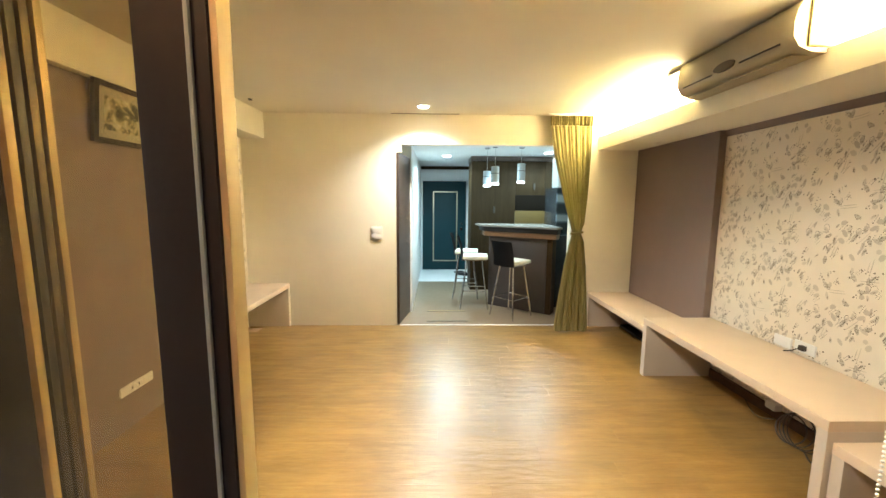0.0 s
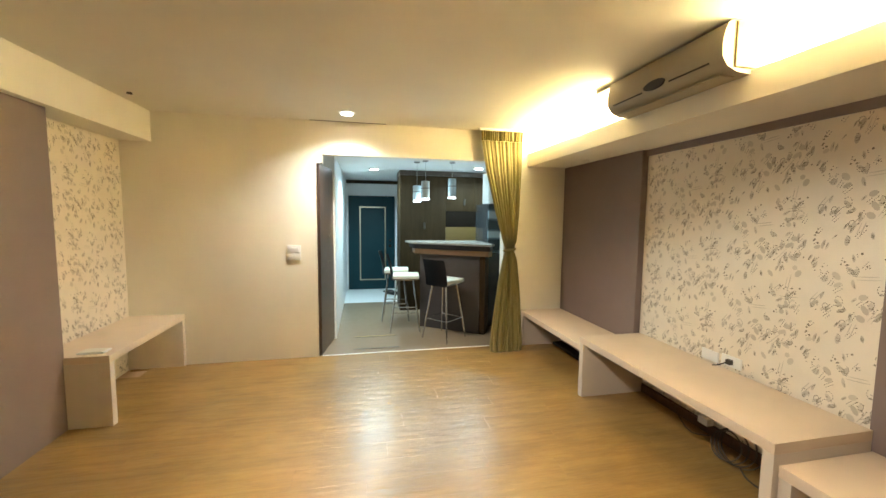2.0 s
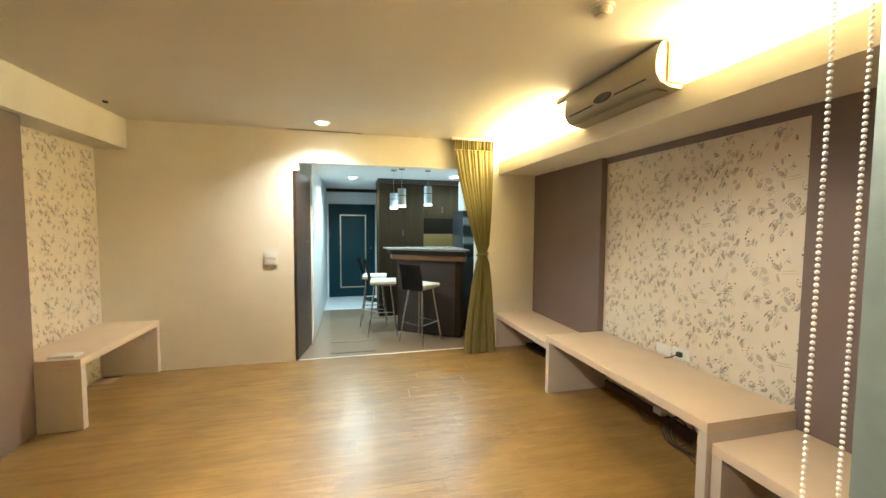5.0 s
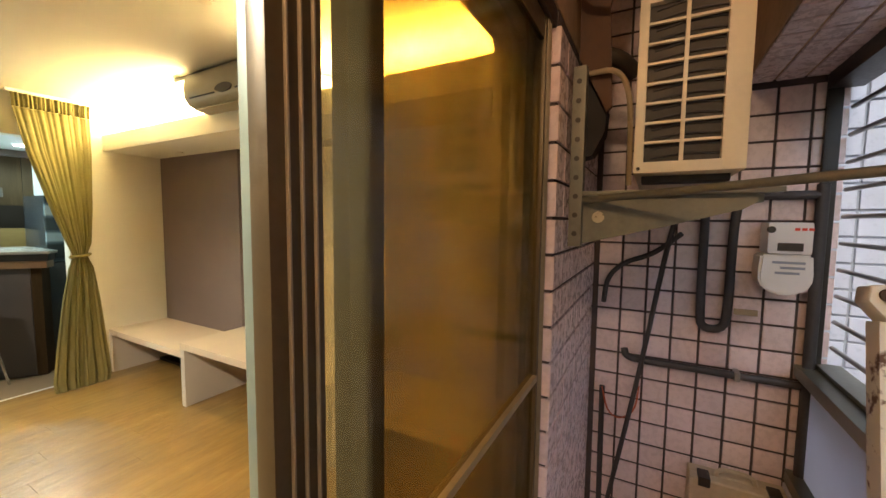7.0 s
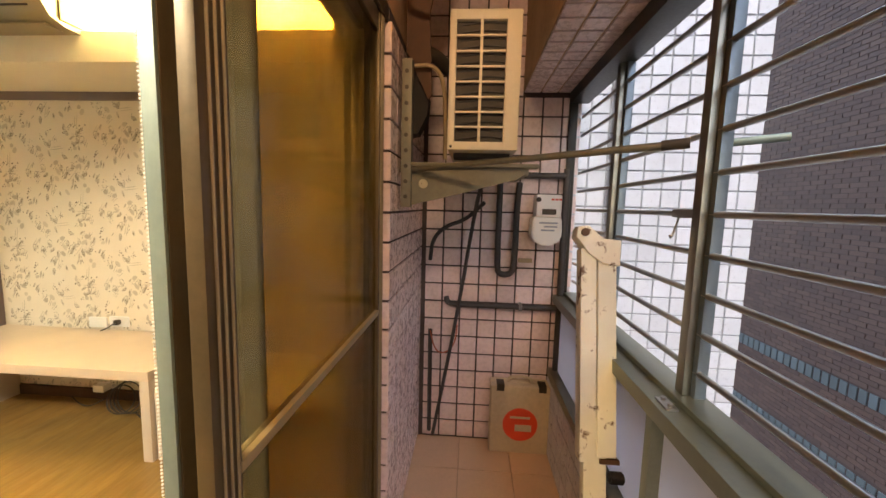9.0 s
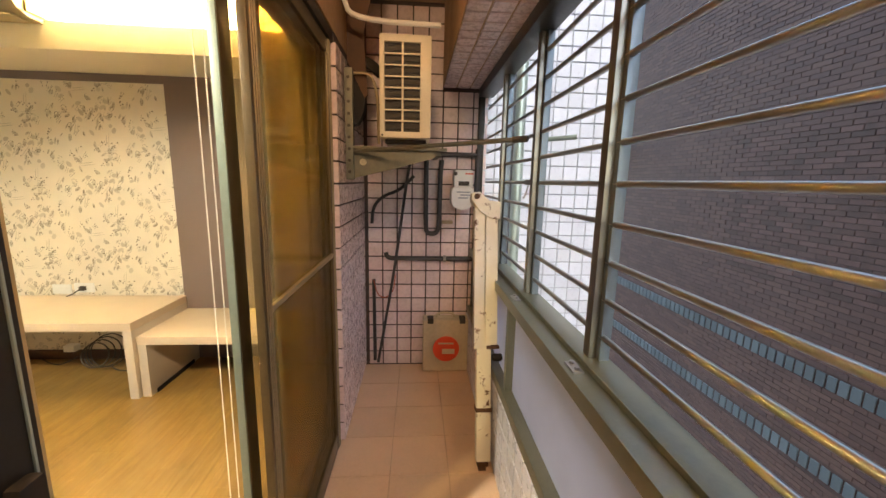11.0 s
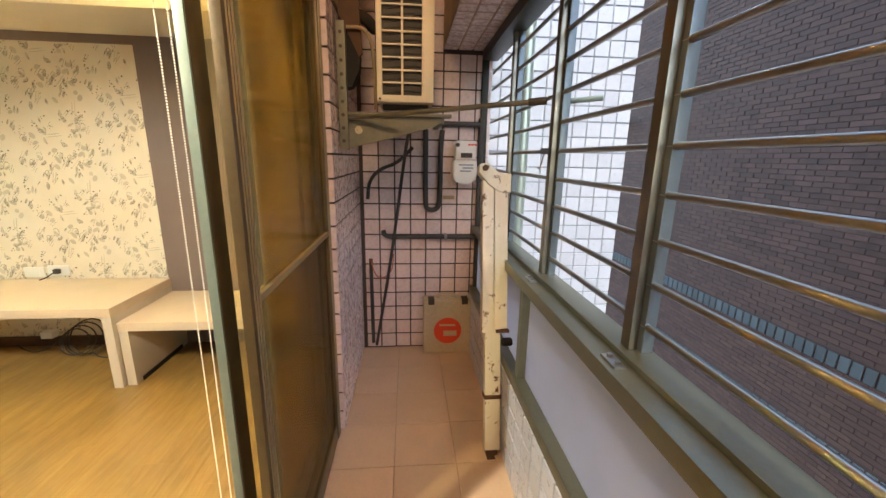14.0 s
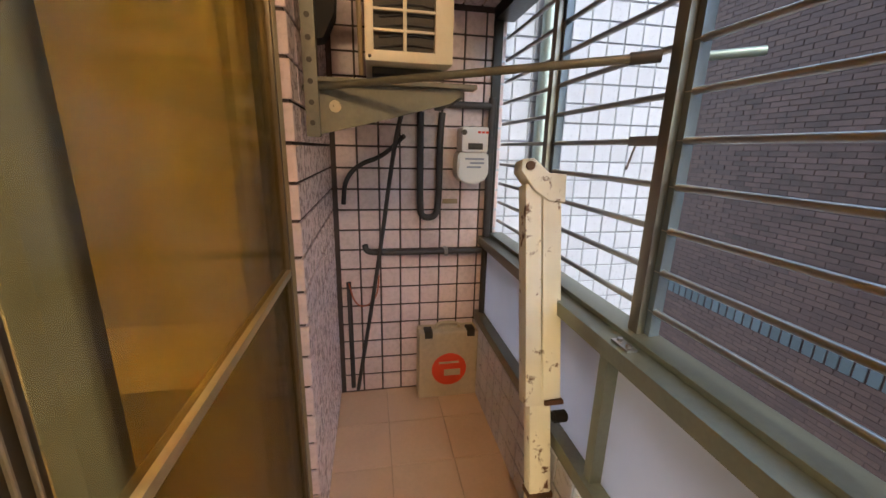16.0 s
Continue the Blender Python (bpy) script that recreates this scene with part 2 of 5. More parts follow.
M_PIPE = painted("grey_pipe", (0.05, 0.045, 0.045), 0.5, vary=0.25, grain=50)
M_RED = painted("red_sticker", (0.75, 0.075, 0.035), 0.45, vary=0.05, bump=0.0)
M_CASE = painted("beige_case", (0.60, 0.51, 0.37), 0.5, vary=0.12, grain=40, bump=0.06)
M_BROWNWOOD = painted("old_board", (0.085, 0.038, 0.017), 0.7, vary=0.3, grain=30, bump=0.2)
M_CAB = wood("cabinet_veneer", (0.030, 0.018, 0.008), (0.042, 0.026, 0.012), (0.058, 0.036, 0.017), axis=2, rough=0.55, piece=0.06, spec=0.1)
M_OAK = wood("niche_wood", (0.13, 0.08, 0.022), (0.17, 0.105, 0.03), (0.21, 0.135, 0.045), axis=0, rough=0.45, piece=0.03)
M_WALNUT = wood("door_veneer", (0.035, 0.022, 0.016), (0.055, 0.035, 0.025), (0.085, 0.055, 0.038), axis=2, rough=0.36, piece=0.05)
M_BARGREY = painted("bar_panel", (0.055, 0.046, 0.044), 0.55, vary=0.08, bump=0.03)
M_BARTOP = painted("bar_top", (0.30, 0.285, 0.25), 0.25, vary=0.1, grain=150, stain=20, bump=0.02)
M_BARLIP = painted("bar_edge", (0.20, 0.12, 0.065), 0.4, vary=0.1)
M_FRAME = painted("dark_stained_frame", (0.022, 0.013, 0.009), 0.5, vary=0.2, grain=80, spec=0.25)
M_GILT = painted("gilt_paint", (0.72, 0.55, 0.20), 0.5, vary=0.1)
M_HOSE = painted("tan_hose", (0.34, 0.26, 0.16), 0.6, vary=0.15)
M_TEAL = painted("teal_door_paint", (0.004, 0.036, 0.046), 0.5, vary=0.12, grain=90, bump=0.1, spec=0.3)
M_GOLD = painted("champagne_trim", (0.62, 0.55, 0.40), 0.3, metal=0.9, vary=0.08)
M_CHROME = painted("chrome", (0.62, 0.63, 0.65), 0.14, metal=1.0, vary=0.05, bump=0.0)
M_SATIN = painted("satin_chrome", (0.52, 0.60, 0.64), 0.42, metal=0.1, vary=0.05, bump=0.0)
M_BLACK = painted("black_leather", (0.014, 0.012, 0.013), 0.42, vary=0.2, grain=200, bump=0.12)
M_CUSHION = painted("white_vinyl", (0.74, 0.76, 0.68), 0.5, vary=0.05, grain=150, bump=0.08)
M_FRIDGE = painted("dark_glossy_panel", (0.045, 0.05, 0.055), 0.18, vary=0.2)
M_MAT = painted("grey_mat", (0.22, 0.19, 0.155), 0.85, vary=0.2, grain=250, bump=0.4)
M_BALC_FILL = glowing("balcony_fill_diffuser", (1.0, 0.75, 0.48), 5.0)
M_TUBE = glowing("cove_tube_light", (1.0, 0.70, 0.30), 14.0)
M_LENS = glowing("downlight_lens", (1.0, 0.97, 0.9), 12.0)
M_LENS_C = glowing("kitchen_lens", (0.85, 0.96, 1.0), 14.0)
M_PENDGLOW = glowing("pendant_glass_light", (0.86, 0.95, 1.0), 2.0)

n = Nodes("curtain_fabric")
weave = n.noise(n.pos((1, 1, 0.25)), 300.0, 3)
cloth_col = n.ramp(n.mix(0.5, n.noise(n.pos((1, 1, 0.3)), 16.0, 4), weave), [(0.3, (0.32, 0.275, 0.105)), (0.7, (0.40, 0.345, 0.15))])
n.link(cloth_col, n.b.inputs["Base Color"])
n.b.inputs["Roughness"].default_value = 0.8
n.bump(weave, 0.2, 0.001)
thin, blend = n.add("BsdfTranslucent"), n.add("MixShader")
n.link(cloth_col, thin.inputs["Color"])
blend.inputs[0].default_value = 0.5
n.link(n.b.outputs[0], blend.inputs[1])
n.link(thin.outputs[0], blend.inputs[2])
n.link(blend.outputs[0], n.t.nodes["Material Output"].inputs["Surface"])
M_CURTAIN = n.m

n = Nodes("rusty_ivory_paint")
p = n.pos()
spots = n.noise(p, 24.0, 6, 0.62, 0.3)
edge = n.noise(p, 6.0, 4)
rust = n.ramp(n.mix(0.35, spots, edge), [(0.57, (0, 0, 0)), (0.63, (1, 1, 1))])
n.link(n.mix(rust, n.ramp(edge, [(0.3, (0.72, 0.69, 0.57)), (0.7, (0.83, 0.81, 0.71))]), n.ramp(spots, [(0.4, (0.20, 0.085, 0.03)), (0.8, (0.07, 0.03, 0.015))])), n.b.inputs["Base Color"])
n.b.inputs["Roughness"].default_value = 0.5
n.bump(rust, 0.4, 0.001)
M_RUSTY = n.m

n = Nodes("landscape_print")
p = n.pos((1, 4.5, 4.5))
tree = n.noise(p, 3.2, 5, 0.6, 0.4)
n.link(n.ramp(tree, [(0.38, (0.045, 0.05, 0.03)), (0.47, (0.16, 0.16, 0.08)), (0.53, (0.42, 0.38, 0.22)), (0.62, (0.55, 0.53, 0.42))]), n.b.inputs["Base Color"])
n.b.inputs["Roughness"].default_value = 0.5
M_PRINT = n.m

n = Nodes("wavy_door_film")
wv = n.add("TexWave", Scale=0.5, Distortion=4.0, Detail=2.0)
wv.bands_direction = "Z"
n.link(n.pos((1, 1, 2.2)), wv.inputs["Vector"])
n.link(n.ramp(wv.outputs["Fac"], [(0.35, (0.02, 0.028, 0.032)), (0.62, (0.06, 0.09, 0.11)), (0.85, (0.26, 0.33, 0.37))]), n.b.inputs["Base Color"])
n.b.inputs["Roughness"].default_value = 0.25
M_WAVY = n.m

# ---- mesh helpers ----


def bm_box(lo, hi, bevel=0.0, bm=None, seg=2):
    """A box between two corners, its edges rounded."""
    out = bm or bmesh.new()
    sub = bmesh.new()
    c = [(a + b) / 2 for a, b in zip(lo, hi)]
    s = [abs(b - a) for a, b in zip(lo, hi)]
    bmesh.ops.create_cube(sub, size=1, matrix=Matrix.Translation(c) @ Matrix.Diagonal((*s, 1)))
    if bevel:
        bmesh.ops.bevel(sub, geom=sub.edges[:], offset=min(bevel, min(s) * 0.45), segments=seg, affect="EDGES", profile=0.7)
    return bm_join(out, sub)


def bm_join(out, sub):
    me = bpy.data.meshes.new("tmp")
    sub.to_mesh(me)
    sub.free()
    out.from_mesh(me)
    bpy.data.meshes.remove(me)
    return out


def bm_cyl(a, b, r, r2=None, seg=20, bm=None, bevel=0.0):
    """A round bar from a to b."""
    out = bm or bmesh.new()
    sub = bmesh.new()
    a, b = Vector(a), Vector(b)
    d = b - a
    m = Matrix.Translation((a + b) / 2) @ d.to_track_quat("Z", "Y").to_matrix().to_4x4()
    bmesh.ops.create_cone(sub, cap_ends=True, segments=seg, radius1=r, radius2=r if r2 is None else r2, depth=d.length, matrix=m)
    if bevel:
        rim = [e for e in sub.edges if abs((e.verts[0].co - e.verts[1].co).normalized().dot(d.normalized())) < 0.1]
        bmesh.ops.bevel(sub, geom=rim, offset=bevel, segments=2, affect="EDGES")
    return bm_join(out, sub)


def bm_tube(points, r, seg=10, bm=None, smooth=4):
    """A round tube through points, its corners eased."""
    out = bm or bmesh.new()
    pts = [Vector(p) for p in points]
    for _ in range(smooth and 2):
        new_pts = [pts[0]]
        for p, q in zip(pts, pts[1:]):
            new_pts += [p.lerp(q, 0.25), p.lerp(q, 0.75)]
        pts = new_pts + [pts[-1]]
    rings = []
    side = None
    for k, p in enumerate(pts):
        d = (pts[min(k + 1, len(pts) - 1)] - pts[max(k - 1, 0)]).normalized()
        if side is None:
            side = d.orthogonal().normalized()
        side = (side - d * side.dot(d)).normalized()
        up = d.cross(side)
        rings.append([out.verts.new(p + r * (math.cos(a) * side + math.sin(a) * up)) for a in (2 * math.pi * i / seg for i in range(seg))])
    for u, v in zip(rings, rings[1:]):
        for i in range(seg):
            out.faces.new((u[i], u[(i + 1) % seg], v[(i + 1) % seg], v[i]))
    out.faces.new(rings[0][::-1])
    out.faces.new(rings[-1])
    return out


def bm_prism(outline, z0, z1, bevel=0.0, bm=None):
    """An upright prism over a plan outline."""
    out = bm or bmesh.new()
    sub = bmesh.new()
    low = [sub.verts.new((x, y, z0)) for x, y in outline]
    face = sub.faces.new(low)
    up = bmesh.ops.extrude_face_region(sub, geom=[face])
    bmesh.ops.translate(sub, verts=[v for v in up["geom"] if isinstance(v, bmesh.types.BMVert)], vec=(0, 0, z1 - z0))
    bmesh.ops.recalc_face_normals(sub, faces=sub.faces[:])
    if bevel:
        bmesh.ops.bevel(sub, geom=sub.edges[:], offset=bevel, segments=2, affect="EDGES")
    return bm_join(out, sub)


def finish(name, bm, material, smooth=True):
    me = bpy.data.meshes.new(name)
    bm.to_mesh(me)
    bm.free()
    me.materials.append(material)
    ob = new(name, me)
    if smooth:
        for f in me.polygons:
            f.use_smooth = True
        me.set_sharp_from_angle(angle=radians(35))
    return ob


def rebase(ob):
    """Move a mesh's origin to the middle of its underside."""
    co = np.array([v.co[:] for v in ob.data.vertices])
    base = Vector(((co[:, 0].min() + co[:, 0].max()) / 2, (co[:, 1].min() + co[:, 1].max()) / 2, co[:, 2].min()))
    ob.data.transform(Matrix.Translation(-base))
    ob.matrix_world = Matrix.Translation(base)
    return ob


def solo(name, bm, material, label, category, group="", kind=""):
    """A thing of one mesh."""
    return tagged(rebase(finish(name, bm, material)), label, category, group, kind)


def root(name, at, label, category, group="", kind=""):
    ob = new(name)
    ob.empty_display_size = 0.1
    ob.matrix_world = Matrix.Translation(at)
    return tagged(ob, label, category, group, kind)


def part(name, bm, material, parent, label=""):
    """One mesh under a thing or a part; its mesh is given in world places."""
    ob = finish(name, bm, material)
    base = parent
    place = Vector()
    while base is not None:
        place += base.location
        base = base.parent
    ob.data.transform(Matrix.Translation(-place))
    ob.parent = parent
    return tagged(ob, label)


def structure(name, bm, material, label):
    return tagged(finish(name, bm, material), label, kind="structure")


def shared_piece(name, mesh, parent, at):
    """A piece that shares its mesh with its like."""
    ob = new(name, mesh)
    ob.parent = parent
    ob.location = at
    return ob


def piece_mesh(name, lo, hi, material, bevel):
    bm = bm_box(lo, hi, bevel, seg=1)
    me = bpy.data.meshes.new(name)
    bm.to_mesh(me)
    bm.free()
    me.materials.append(material)
    return me


# ---- plan ----
CEIL, BACK, GREY_L, PAPER_L, PAPER_R, GREY_R = 2.575, 4.82, -2.01, -2.23, 2.59, 2.527
FRONT_IN, FRONT_OUT = 0.56, 0.365
BF, END, WIN = 0.045, 2.33, -0.49
BCEIL = 2.66
HALL_CEIL, FAR, KRIGHT = 2.32, 8.77, 2.62
SOFF_L, SOFF_Z = -1.95, 2.278
LEDGE_X, LEDGE_Z0, LEDGE_Z1 = 2.035, 2.178, 2.29

# ---- the room's shell ----
floor = structure("floor", bm_box((-2.3, FRONT_IN - 0.03, -0.12), (2.66, BACK, -0.012)), M_FGROUT, "honey laminate plank floor of the living room")
structure("floor_hall", bm_box((-0.5, BACK + 0.012, -0.12), (2.7, 7.46, -0.003)), M_HALL, "glossy tan floor of the hall and kitchen")
structure("floor_entry", bm_box((-0.5, 7.465, -0.12), (2.7, FAR, 0.0)), M_WHITE, "white tiled floor before the entrance door")
structure("trim_threshold", bm_box((-0.36, BACK - 0.012, -0.05), (1.75, BACK + 0.012, 0.004), 0.002), M_PLASTIC, "pale metal strip between room and hall floors")
structure("ceiling", bm_box((-2.3, FRONT_IN, CEIL), (2.7, BACK, CEIL + 0.1)), M_CEIL, "smooth cream painted living room ceiling")
structure("ceiling_hall", bm_box((-0.5, BACK + 0.122, HALL_CEIL), (2.7, FAR, HALL_CEIL + 0.1)), M_WHITE, "white hall ceiling with recessed lamps")
bm = bm_box((-2.3, BACK, -0.05), (-0.40, BACK + 0.12, CEIL))
bm_box((-0.40, BACK, 2.135), (-0.335, BACK + 0.12, CEIL), bm=bm)
bm_box((-0.335, BACK, 2.225), (1.75, BACK + 0.12, CEIL), bm=bm)
bm_box((1.75, BACK, -0.05), (2.7, BACK + 0.12, CEIL), bm=bm)
structure("wall_back", bm, M_CREAM, "cream painted wall with a wide opening to the hall")
structure("wall_left", bm_box((-2.3, FRONT_IN, -0.05), (PAPER_L - 0.004, BACK, CEIL)), M_CREAM, "wall behind the papered niche")
structure("wall_left_panel", bm_box((PAPER_L, FRONT_IN, 0.0), (GREY_L, 3.62, SOFF_Z)), M_GREY, "matt taupe painted wall panel")
structure("wallpaper_left", bm_box((PAPER_L - 0.004, 3.62, 0.0), (PAPER_L, BACK, SOFF_Z)), M_PAPER, "cream wallpaper with grey ink sprigs")
structure("soffit_left", bm_box((PAPER_L, FRONT_IN, SOFF_Z), (SOFF_L, BACK, CEIL), 0.004), M_CREAM, "cream boxed beam along the ceiling")
structure("wall_right", bm_box((PAPER_R + 0.004, FRONT_IN, -0.05), (2.7, BACK, CEIL)), M_CREAM, "cream wall above the cove")
structure("wallpaper_right", bm_box((PAPER_R, 1.82, 0.0), (PAPER_R + 0.004, 3.48, 2.125)), M_PAPER, "cream wallpaper with grey ink sprigs")
bm = bm_box((GREY_R, 3.48, 0.0), (PAPER_R + 0.004, BACK, LEDGE_Z0), 0.002)
structure("wall_panel_far", bm, M_GREY, "matt taupe painted wall panel standing proud")
bm = bm_box((PAPER_R - 0.02, FRONT_IN, 0.0), (PAPER_R + 0.004, 1.82, LEDGE_Z0), 0.002)
bm_box((PAPER_R - 0.02, 1.82, 2.125), (PAPER_R + 0.004, 3.48, LEDGE_Z0), bm=bm)
structure("wall_panel_near", bm, M_GREY, "matt taupe painted wall round the wallpaper")
structure("light_ledge", bm_box((LEDGE_X, FRONT_IN, LEDGE_Z0), (PAPER_R + 0.004, BACK, LEDGE_Z1), 0.004), M_CREAM, "cream cove ledge that hides a warm light")
structure("ledge_lip", bm_box((LEDGE_X - 0.003, FRONT_IN, LEDGE_Z0 - 0.002), (LEDGE_X + 0.018, BACK, 2.328), 0.002), M_CREAM, "upright cream lip along the cove ledge")
structure("baseboard", bm_box((PAPER_R - 0.03, 1.84, 0.0), (PAPER_R - 0.001, 3.42, 0.07), 0.003), M_BROWNWOOD, "dark brown skirting under the wallpaper")

# the balcony front: lintel, walls beside the doors
bm = bm_box((-2.3, FRONT_OUT, 2.14), (2.7, FRONT_IN, BCEIL))
structure("wall_lintel", bm, M_PLASTER, "rough warm plaster above the sliding doors")
structure("wall_front_side", bm_box((1.44, FRONT_OUT + 0.002, -0.05), (2.7, FRONT_IN, 2.14)), M_GROUT, "tiled wall beside the sliding doors")
structure("wall_front_other", bm_box((-2.3, FRONT_OUT, -0.05), (-1.56, FRONT_IN, 2.14)), M_CREAM, "wall beside the sliding doors")

# ---- hall and kitchen shell ----
structure("wall_hall", bm_box((-0.25, 5.43, -0.05), (-0.5, FAR, HALL_CEIL), bm=bm_box((-0.5, BACK + 0.122, -0.05), (-0.405, 5.43, HALL_CEIL))), M_WHITE, "white painted hall wall")
bm = bm_box((-0.25, FAR, -0.05), (-0.215, FAR + 0.1, HALL_CEIL))
bm_box((-0.215, FAR, 2.0), (0.765, FAR + 0.1, HALL_CEIL), bm=bm)
bm_box((0.765, FAR, -0.05), (2.7, FAR + 0.1, HALL_CEIL), bm=bm)
structure("wall_entry", bm, M_WHITE, "white wall round the entrance door")
structure("wall_kitchen", bm_box((KRIGHT, BACK + 0.122, -0.05), (2.7, FAR, HALL_CEIL)), M_WHITE, "white kitchen wall")
bm = bm_box((-0.248, FAR - 0.05, HALL_CEIL - 0.07), (0.86, FAR - 0.002, HALL_CEIL - 0.002), 0.008)
structure("trim_crown", bm, M_CAB, "dark brown cornice above the entrance door")

# ---- balcony shell ----
bfloor = structure("floor_balcony", bm_box((-2.6, WIN - 0.08, -0.1), (END + 0.1, FRONT_OUT + 0.2, BF - 0.006)), M_FGROUT, "balcony floor of tan square tiles")
end_wall = structure("wall_end", bm_box((END + 0.008, WIN - 0.01, -0.1), (END + 0.12, FRONT_OUT + 0.15, BCEIL)), M_GROUT, "balcony end wall with small pink tiles and dark joints")
structure("wall_other_end", bm_box((-2.7, WIN - 0.08, -0.1), (-2.6, FRONT_OUT + 0.15, BCEIL)), M_CREAM, "plain wall closing the balcony")
structure("ceiling_balcony", bm_box((-2.6, WIN - 0.1, BCEIL), (END + 0.15, FRONT_OUT + 0.15, BCEIL + 0.1)), M_PLASTER, "warm plaster balcony ceiling")
beam = structure("beam_balcony", bm_box((-2.6, WIN - 0.1, 2.125), (END, -0.2, BCEIL)), M_PLASTER, "plastered beam over the window with a tiled underside")
parapet = structure("wall_parapet", bm_box((-2.6, WIN - 0.09, -0.1), (END, -0.425, 0.48)), M_GROUT_W, "low tiled parapet under the window")


def downlight(at, lens, z, label, r=0.055):
    ob = root("downlight", (at[0], at[1], z - 0.012), label, "ceiling lamp")
    ring = bm_cyl((at[0], at[1], z - 0.010), (at[0], at[1], z + 0.0), r * 1.35, r * 1.45, 32)
    part("bezel", ring, M_PLASTIC, ob)
    part("lens", bm_cyl((at[0], at[1], z - 0.014), (at[0], at[1], z - 0.009), r, r, 28), lens, ob, "glowing round lens")
    return ob


# ---- lamps of the place, and an added balcony fill ----
downlight((-0.057, 4.42), M_LENS, CEIL, "round recessed ceiling lamp, lit white")
lamp_spot("downlight_beam", (-0.057, 4.42, CEIL - 0.03), (-0.057, 4.42, 0), BACK_W, (1.0, 0.95, 0.87), 144, 0.9)
downlight((-0.32, 1.42), M_LENS, CEIL, "round recessed ceiling lamp near the doors, lit white")
lamp_spot("downlight_beam", (-0.32, 1.42, CEIL - 0.03), (1.0, 1.5, 0.0), DOWN_W, (1.0, 0.92, 0.78), 106, 0.4)
downlight((0.27, 6.75), M_LENS_C, HALL_CEIL, "round recessed hall lamp, lit cool white", 0.06)
downlight((1.84, 6.2), M_LENS_C, HALL_CEIL, "round recessed kitchen lamp, lit cool white", 0.06)
lamp_spot("hall_beam", (0.27, 6.75, HALL_CEIL - 0.03), (0.27, 6.75, 0), KITCH_W, COOL, 160, 0.6)
lamp_spot("kitchen_beam", (1.84, 6.2, HALL_CEIL - 0.03), (1.84, 6.2, 0), 0.45 * KITCH_W, COOL, 160, 0.6)
tube = root("cove_tube", (2.3, 2.7, LEDGE_Z1), "long warm fluorescent tube lying on the cove ledge", "light tube")
part("batten", bm_box((2.27, 0.75, LEDGE_Z1), (2.33, 4.6, LEDGE_Z1 + 0.02), 0.003), M_PLASTIC, tube)
part("tube", bm_cyl((2.30, 0.78, LEDGE_Z1 + 0.036), (2.30, 4.57, LEDGE_Z1 + 0.036), 0.013), M_TUBE, tube, "glowing warm tube")
cove = lamp_area("cove_light", (0, 0, 0), (0, 0, 1), 0.05, 3.8, COVE_W, WARM)
cove.matrix_world = pose(2.30, 2.68, LEDGE_Z1 + 0.06, 180, 12, 0)

# added fill, out of view: stands in for warm light bounced from the room
bl = root("balcony_lamp", (-0.3, 0.08, BCEIL - 0.07), "unseen round warm fill lamp added on the balcony ceiling", "ceiling lamp")
part("base", bm_cyl((-0.3, 0.08, BCEIL - 0.02), (-0.3, 0.08, BCEIL), 0.10, seg=32), M_PLASTIC, bl)
part("diffuser", bm_cyl((-0.3, 0.08, BCEIL - 0.07), (-0.3, 0.08, BCEIL - 0.021), 0.07, 0.095, 32, bevel=0.01), M_BALC_FILL, bl, "glowing warm diffuser of the added fill lamp")
li = bpy.data.lights.new("balcony_bulb", "POINT")
li.energy, li.color, li.shadow_soft_size = BALC_FILL_W, (1.0, 0.70, 0.44), 0.05
new("balcony_bulb", li).location = (-0.3, 0.08, BCEIL - 0.13)

# ---- sliding doors ----


def door_panel(name, x0, x1, y0, y1, label, dark=M_BRONZE, stile=0.075, rail=0.0, ribs=(), glass=(M_GLASS_D, M_GLASS), thin=M_ALU, pane_y=None):
    """A glazed aluminium leaf: two stiles, top and bottom rails, panes and, where rail is given, a bar between them."""
    ob = root(name, ((x0 + x1) / 2, (y0 + y1) / 2, 0.05), label, "sliding door", "sliding door leaves")
    z0, z1 = 0.055, 2.085
    for a, b in ((x0, x0 + stile), (x1 - stile, x1)):
        post = part("stile", bm_box((a, y0, z0), (b, y1, z1), 0.004), dark, ob)
        for g in ribs:
            xg = a + (b - a) * g
            part("rib", bm_box((xg - 0.0016, y0 - 0.004, z0), (xg + 0.0016, y0, z1), 0.0008, seg=1), M_RIB, post, "pale raised rib")
    for name2, a, b in (("bottom_rail", z0, z0 + 0.09), ("top_rail", z1 - 0.06, z1)):
        part(name2, bm_box((x0 + stile, y0 + 0.003, a), (x1 - stile, y1 - 0.003, b), 0.004), dark, ob)
    ym = (y0 + y1) / 2 if pane_y is None else pane_y
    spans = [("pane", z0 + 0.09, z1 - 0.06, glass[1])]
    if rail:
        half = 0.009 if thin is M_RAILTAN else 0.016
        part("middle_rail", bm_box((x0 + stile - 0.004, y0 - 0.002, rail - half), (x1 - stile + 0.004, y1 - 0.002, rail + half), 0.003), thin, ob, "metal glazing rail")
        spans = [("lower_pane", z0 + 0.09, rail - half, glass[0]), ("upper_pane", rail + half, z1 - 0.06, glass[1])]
    for name2, a, b, g in spans:
        part(name2, bm_box((x0 + stile, ym - 0.0025, a), (x1 - stile, ym + 0.0025, b)), g, ob, "dusty sheet in the leaf")
    return ob


